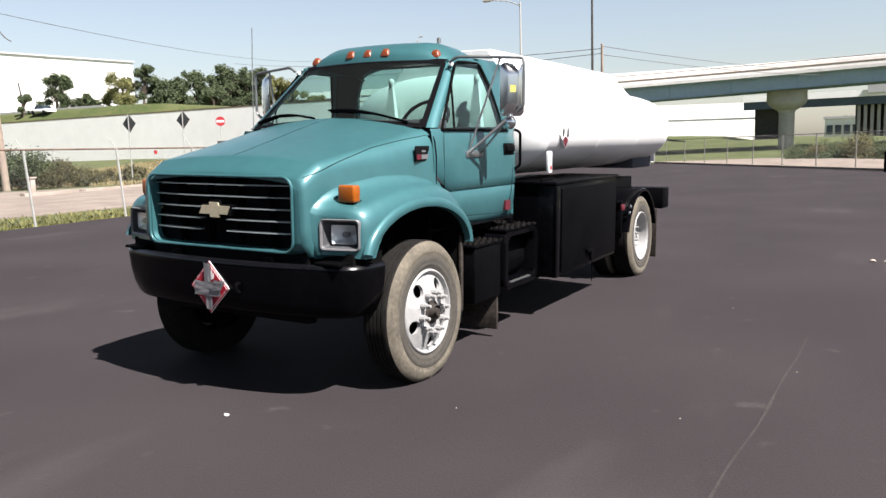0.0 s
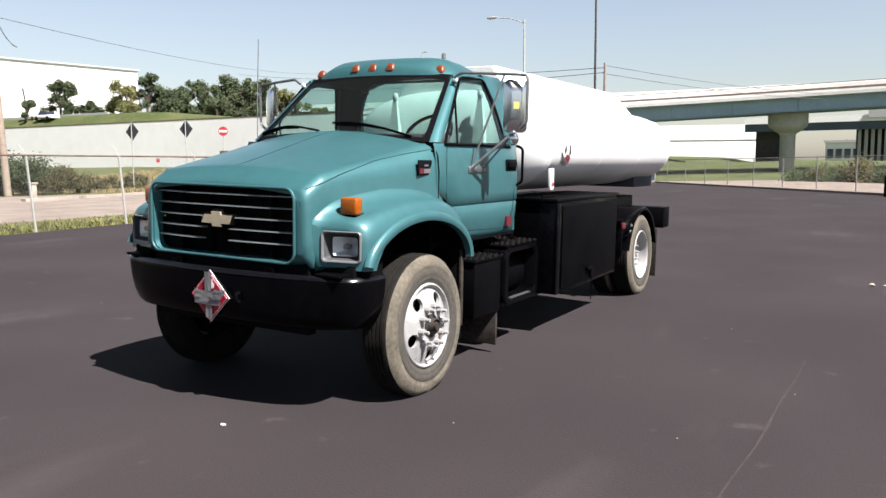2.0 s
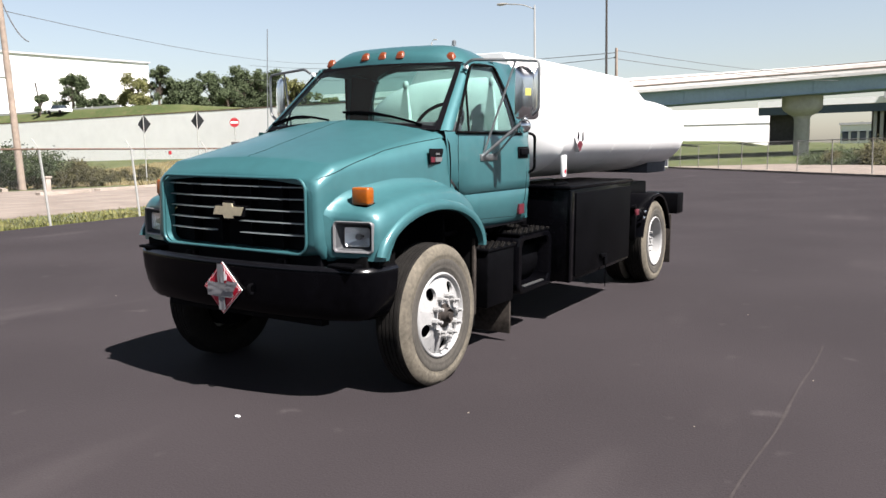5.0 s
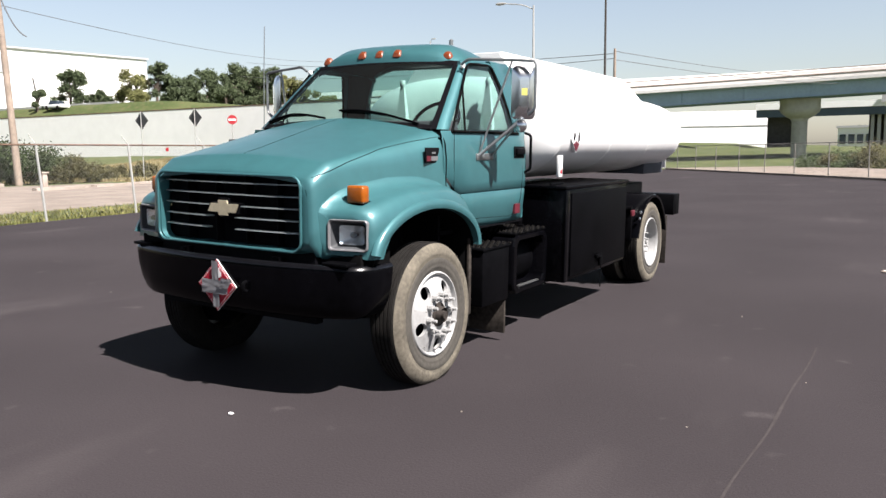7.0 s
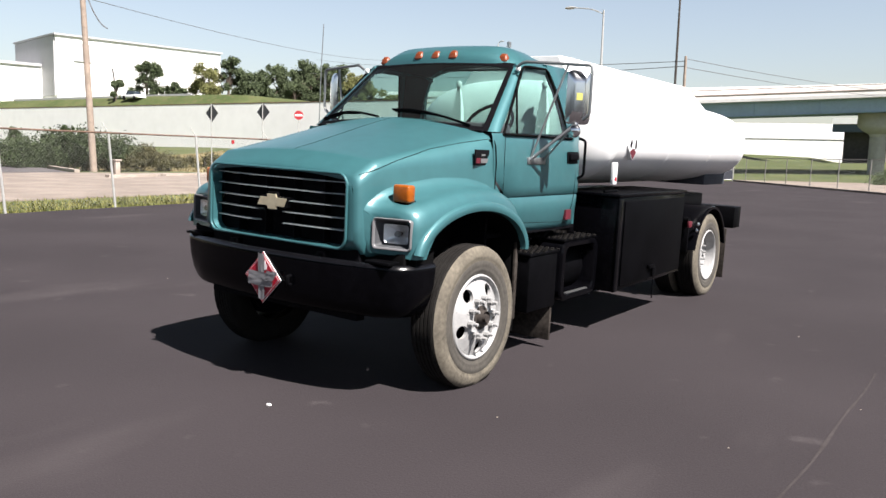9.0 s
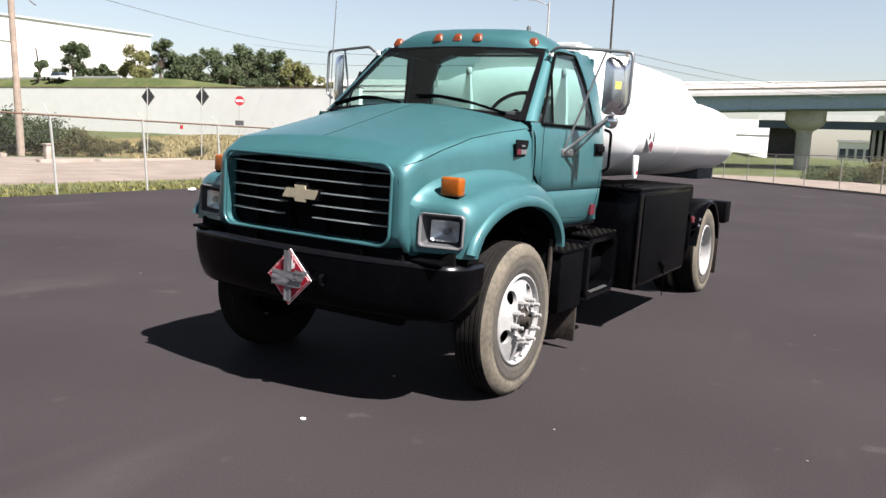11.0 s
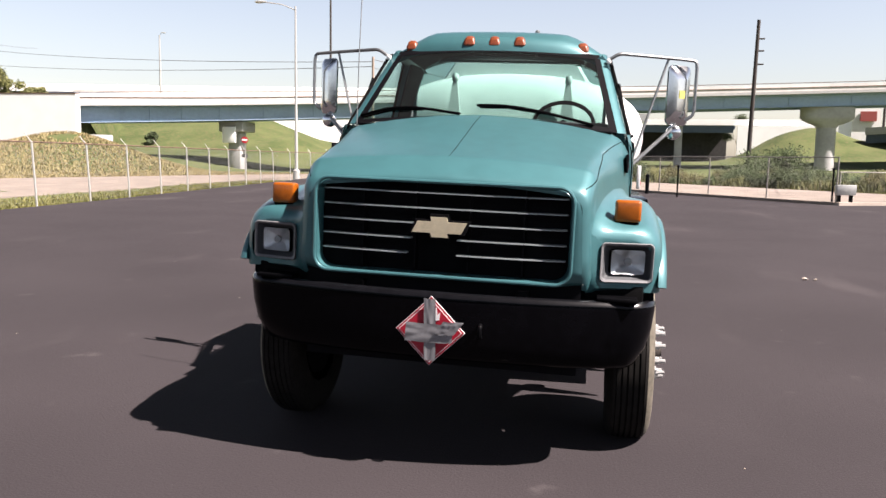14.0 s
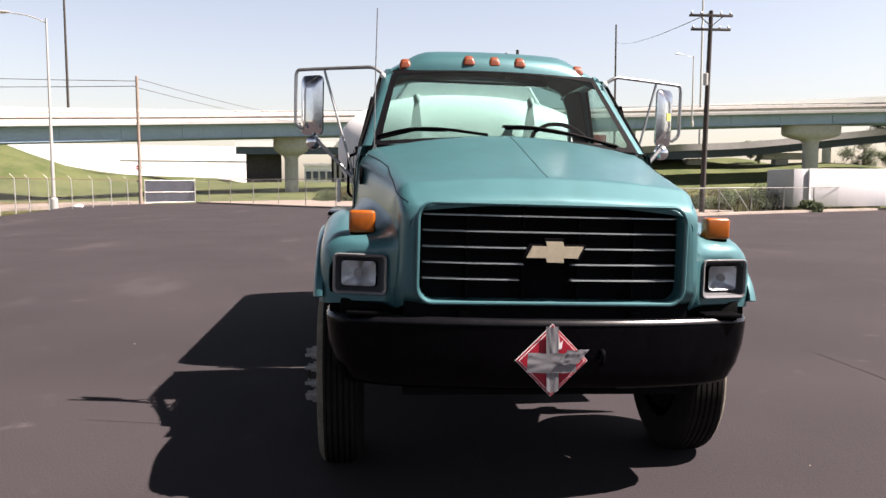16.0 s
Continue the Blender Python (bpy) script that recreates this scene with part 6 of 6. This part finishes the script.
def hedge(x0, x1, y, h, seed, label):
    """A far row of scrub, seen between the columns of the low bridge."""
    rng = random.Random(seed)
    b = thing("hedge", label, "hedge", at=BEYOND)
    cents = [(Vector((x0 + (x1 - x0) * k / 15, y + rng.uniform(-2, 2), h * rng.uniform(0.2, 0.75))), h * rng.uniform(0.25, 0.42)) for k in range(16)]
    bm_ = bmesh.new()
    for c, r in cents:
        tube([(c.x, c.y, -0.5), c], 0.05, 4, bm_)
    tagged(part("stems", bm_, BARK, b), kind="stuff")
    leafy("foliage", leaf_cloud(cents, 5200, 0.30, 0.85, seed), LEAFSCRUB, b)


hedge(-8, 12, 196, 7.0, 301, "far dark scrub behind the low bridge")
hedge(8, 26, 130, 1.2, 302, "low scrub before the underpass")


def bush(x, y, h, w, material, seed, label):
    rng = random.Random(seed)
    z = height(x, y)
    b = thing("bush", label, "bush", "roadside bushes")
    cents = [(Vector((x + rng.uniform(-w, w), y + rng.uniform(-w, w) * 0.6, z + h * rng.uniform(0.15, 0.7))), h * rng.uniform(0.28, 0.45)) for _ in range(7)]
    bm_ = bmesh.new()
    for c, r in cents:
        tube([(x, y, z - 0.1), c], 0.02, 4, bm_)
    tagged(part("stems", bm_, BARK, b), kind="stuff")
    leafy("foliage", leaf_cloud(cents, 3600, max(0.07, h * 0.030), 0.85, seed), material, b)


SCRUB = [(-50.9, 22.8, 3.0, 2.4), (-50.5, 23.9, 3.3, 2.0), (-49.9, 25.0, 2.8, 2.0), (-49.2, 26.3, 3.5, 1.9), (-48.7, 27.3, 3.6, 1.9), (-48.1, 28.2, 3.4, 1.8), (-54, 25, 3.0, 2.4), (-52, 28, 2.8, 2.4)]
for i, (x, y, h, w) in enumerate(SCRUB):
    bush(x, y, h * (0.72 + 0.1 * (i % 4)), w, LEAFSCRUB, 100 + i, "dense dark green roadside bush")
for i, (x, y, h, w) in enumerate(((-47.4, 29.1, 2.5, 1.5), (-46.8, 30.0, 2.3, 1.5), (-46.2, 31.0, 2.0, 1.4), (-45.4, 32.3, 1.5, 1.3), (-44.4, 33.6, 1.2, 1.2), (-42.3, 37, 1.0, 1.0), (-46, 36, 1.6, 1.3))):
    bush(x, y, h, w, LEAFDRY, 120 + i, "dry olive-brown brush below the wall")
rng = random.Random(21)
for i in range(60):
    s, d = (rng.uniform(0.0, 0.6) if i % 2 else rng.uniform(0.45, 1.15)), rng.uniform(14, 24)
    x, y = 10.3 - 24.8 * s + d * 0.805, 30.6 + 33.7 * s + d * 0.593
    bush(x, y, rng.uniform(0.8, 1.9), rng.uniform(1.2, 2.4), (LEAFSCRUB, LEAFDRY, LEAFOLIVE)[i % 3], 140 + i, "low olive-green scrub behind the fence")
for i, (x, y, h, w) in enumerate(((13.4, 64.5, 3.6, 1.7), (15.2, 66.0, 3.8, 1.8), (17.0, 67, 2.9, 1.7), (23.9, 37.3, 0.8, 0.5))):
    bush(x, y, h, w, LEAFSCRUB, 170 + i, "dusty green bush in the grass")

rng = random.Random(44)
for i in range(12):
    bush(-2.8 + i * 0.58, 66.5 + rng.uniform(-1.5, 2.5), rng.uniform(1.7, 2.7), rng.uniform(0.9, 1.5), (LEAFSCRUB, LEAFDRY, LEAFSCRUB)[i % 3], 210 + i, "tall olive-green scrub in the grass")


def blades(spots, hmin, hmax, seed, width=0.02):
    """Bent grass blades: spots yields places on the plan."""
    rng = random.Random(seed)
    verts, faces = [], []
    for x, y in spots:
        z = height(x, y) - 0.02
        h = rng.uniform(hmin, hmax)
        a = rng.uniform(0, 6.28)
        dx, dy = math.cos(a), math.sin(a)
        lean = h * rng.uniform(0.1, 0.6)
        w = width * rng.uniform(0.6, 1.5)
        i = len(verts)
        verts.extend([(x - dy * w, y + dx * w, z), (x + dy * w, y - dx * w, z), (x + dx * lean * 0.4 + dy * w * 0.7, y + dy * lean * 0.4 - dx * w * 0.7, z + h * 0.6), (x + dx * lean * 0.4 - dy * w * 0.7, y + dy * lean * 0.4 + dx * w * 0.7, z + h * 0.6), (x + dx * lean, y + dy * lean, z + h)])
        faces.extend([(i, i + 1, i + 2, i + 3), (i + 3, i + 2, i + 4)])
    return verts, faces


def grass(name, spots, hmin, hmax, material, label, seed, width=0.02):
    v, f_ = blades(spots, hmin, hmax, seed, width)
    me = bpy.data.meshes.new(name)
    me.from_pydata(v, [], f_)
    me.materials.append(material)
    return tagged(new(name, me), label, "grass", kind="stuff")


rng = random.Random(5)
def lot_x(y):
    return lerp(y, [-40, 3, 11, 20, 32, 58], [-14.3, -14.35, -15.4, -16.2, -18.0, -21.9])
def near_strip(n):
    for _ in range(n):
        y = rng.uniform(0, 56)
        x = lot_x(y) - 0.2 - abs(rng.gauss(0, 1)) * lerp(y, [0, 30, 56], [2.1, 1.3, 0.8])
        if x > lerp(y, [0, 8, 32, 58], [-19, -19.2, -21.4, -24.4]):
            yield x, y
grass("grass", near_strip(26000), 0.04, 0.16, BLADE, "short green roadside grass along the fence", 3)
def verge(n):
    for _ in range(n):
        x, y = rng.uniform(-84, -30), rng.uniform(24, 92)
        if x < lerp(y, [-40, 21, 34, 60, 76], [-41.3, -41.3, -38.3, -31.3, -25]) - 0.4 and y > 30 - 0.25 * (x + 41) and noise.noise(Vector((x * 0.3, y * 0.3, 0))) > -0.45:
            yield x, y
grass("dry_grass", verge(150000), 0.08, 0.34, DRY, "dry yellow grass below the wall", 4, 0.05)
def behind(n, near, far):
    for _ in range(n):
        s, d = rng.random(), rng.uniform(near, far)
        x = 10.3 - 24.8 * s + d * 0.805
        y = 30.6 + 33.7 * s + d * 0.593
        yield x, y
def clumps(spots, level):
    for x, y in spots:
        if noise.noise(Vector((x * 0.25, y * 0.25, 4))) > level:
            yield x, y
grass("weeds", clumps(behind(52000, 13.2, 34), -0.15), 0.2, 0.9, WEED, "tall grey-green weeds behind the fence", 6, 0.035)
grass("dry_weeds", clumps(behind(9000, 13.2, 32), 0.05), 0.2, 0.8, DRY, "dry yellow weeds behind the fence", 8, 0.035)
grass("grass", behind(30000, 11.6, 38), 0.05, 0.28, BLADE, "green grass behind the pavement", 7, 0.03)

# litter and stones on the lot
def pebble(x, y, s, material, name, label):
    b = bmesh.new()
    bmesh.ops.create_icosphere(b, subdivisions=2, radius=s)
    for v in b.verts:
        v.co *= 1 + 0.35 * noise.noise(v.co * 3 / s + Vector((x, y, 0)))
        v.co.z *= 0.5
        v.co += Vector((x, y, s * 0.4))
    tagged(part(name, b, material), label, "litter", "bits on the asphalt")


pebble(0.353, -0.349, 0.018, PAPER, "stone", "small white chip on the asphalt")
pebble(3.70, 7.90, 0.04, KERB, "crumpled_paper", "scrap of white paper on the asphalt")
pebble(3.85, 7.92, 0.025, KERB, "crumpled_paper", "scrap of white paper on the asphalt")
pebble(-19.6, 51.5, 0.3, WALLCON, "stone", "pale stone near the lamp base")
pebble(-14.6, 12.1, 0.12, PAPER, "crumpled_paper", "white bag in the grass")
for x, y in ((2.2, -1.3), (1.6, 0.4), (2.9, 0.8), (3.4, 2.1), (-3.2, 4.4), (-4.3, 2.2), (2.6, 4.2), (-5.5, 7)):
    pebble(x, y, 0.006, KERB, "stone", "tiny pale chip on the asphalt")
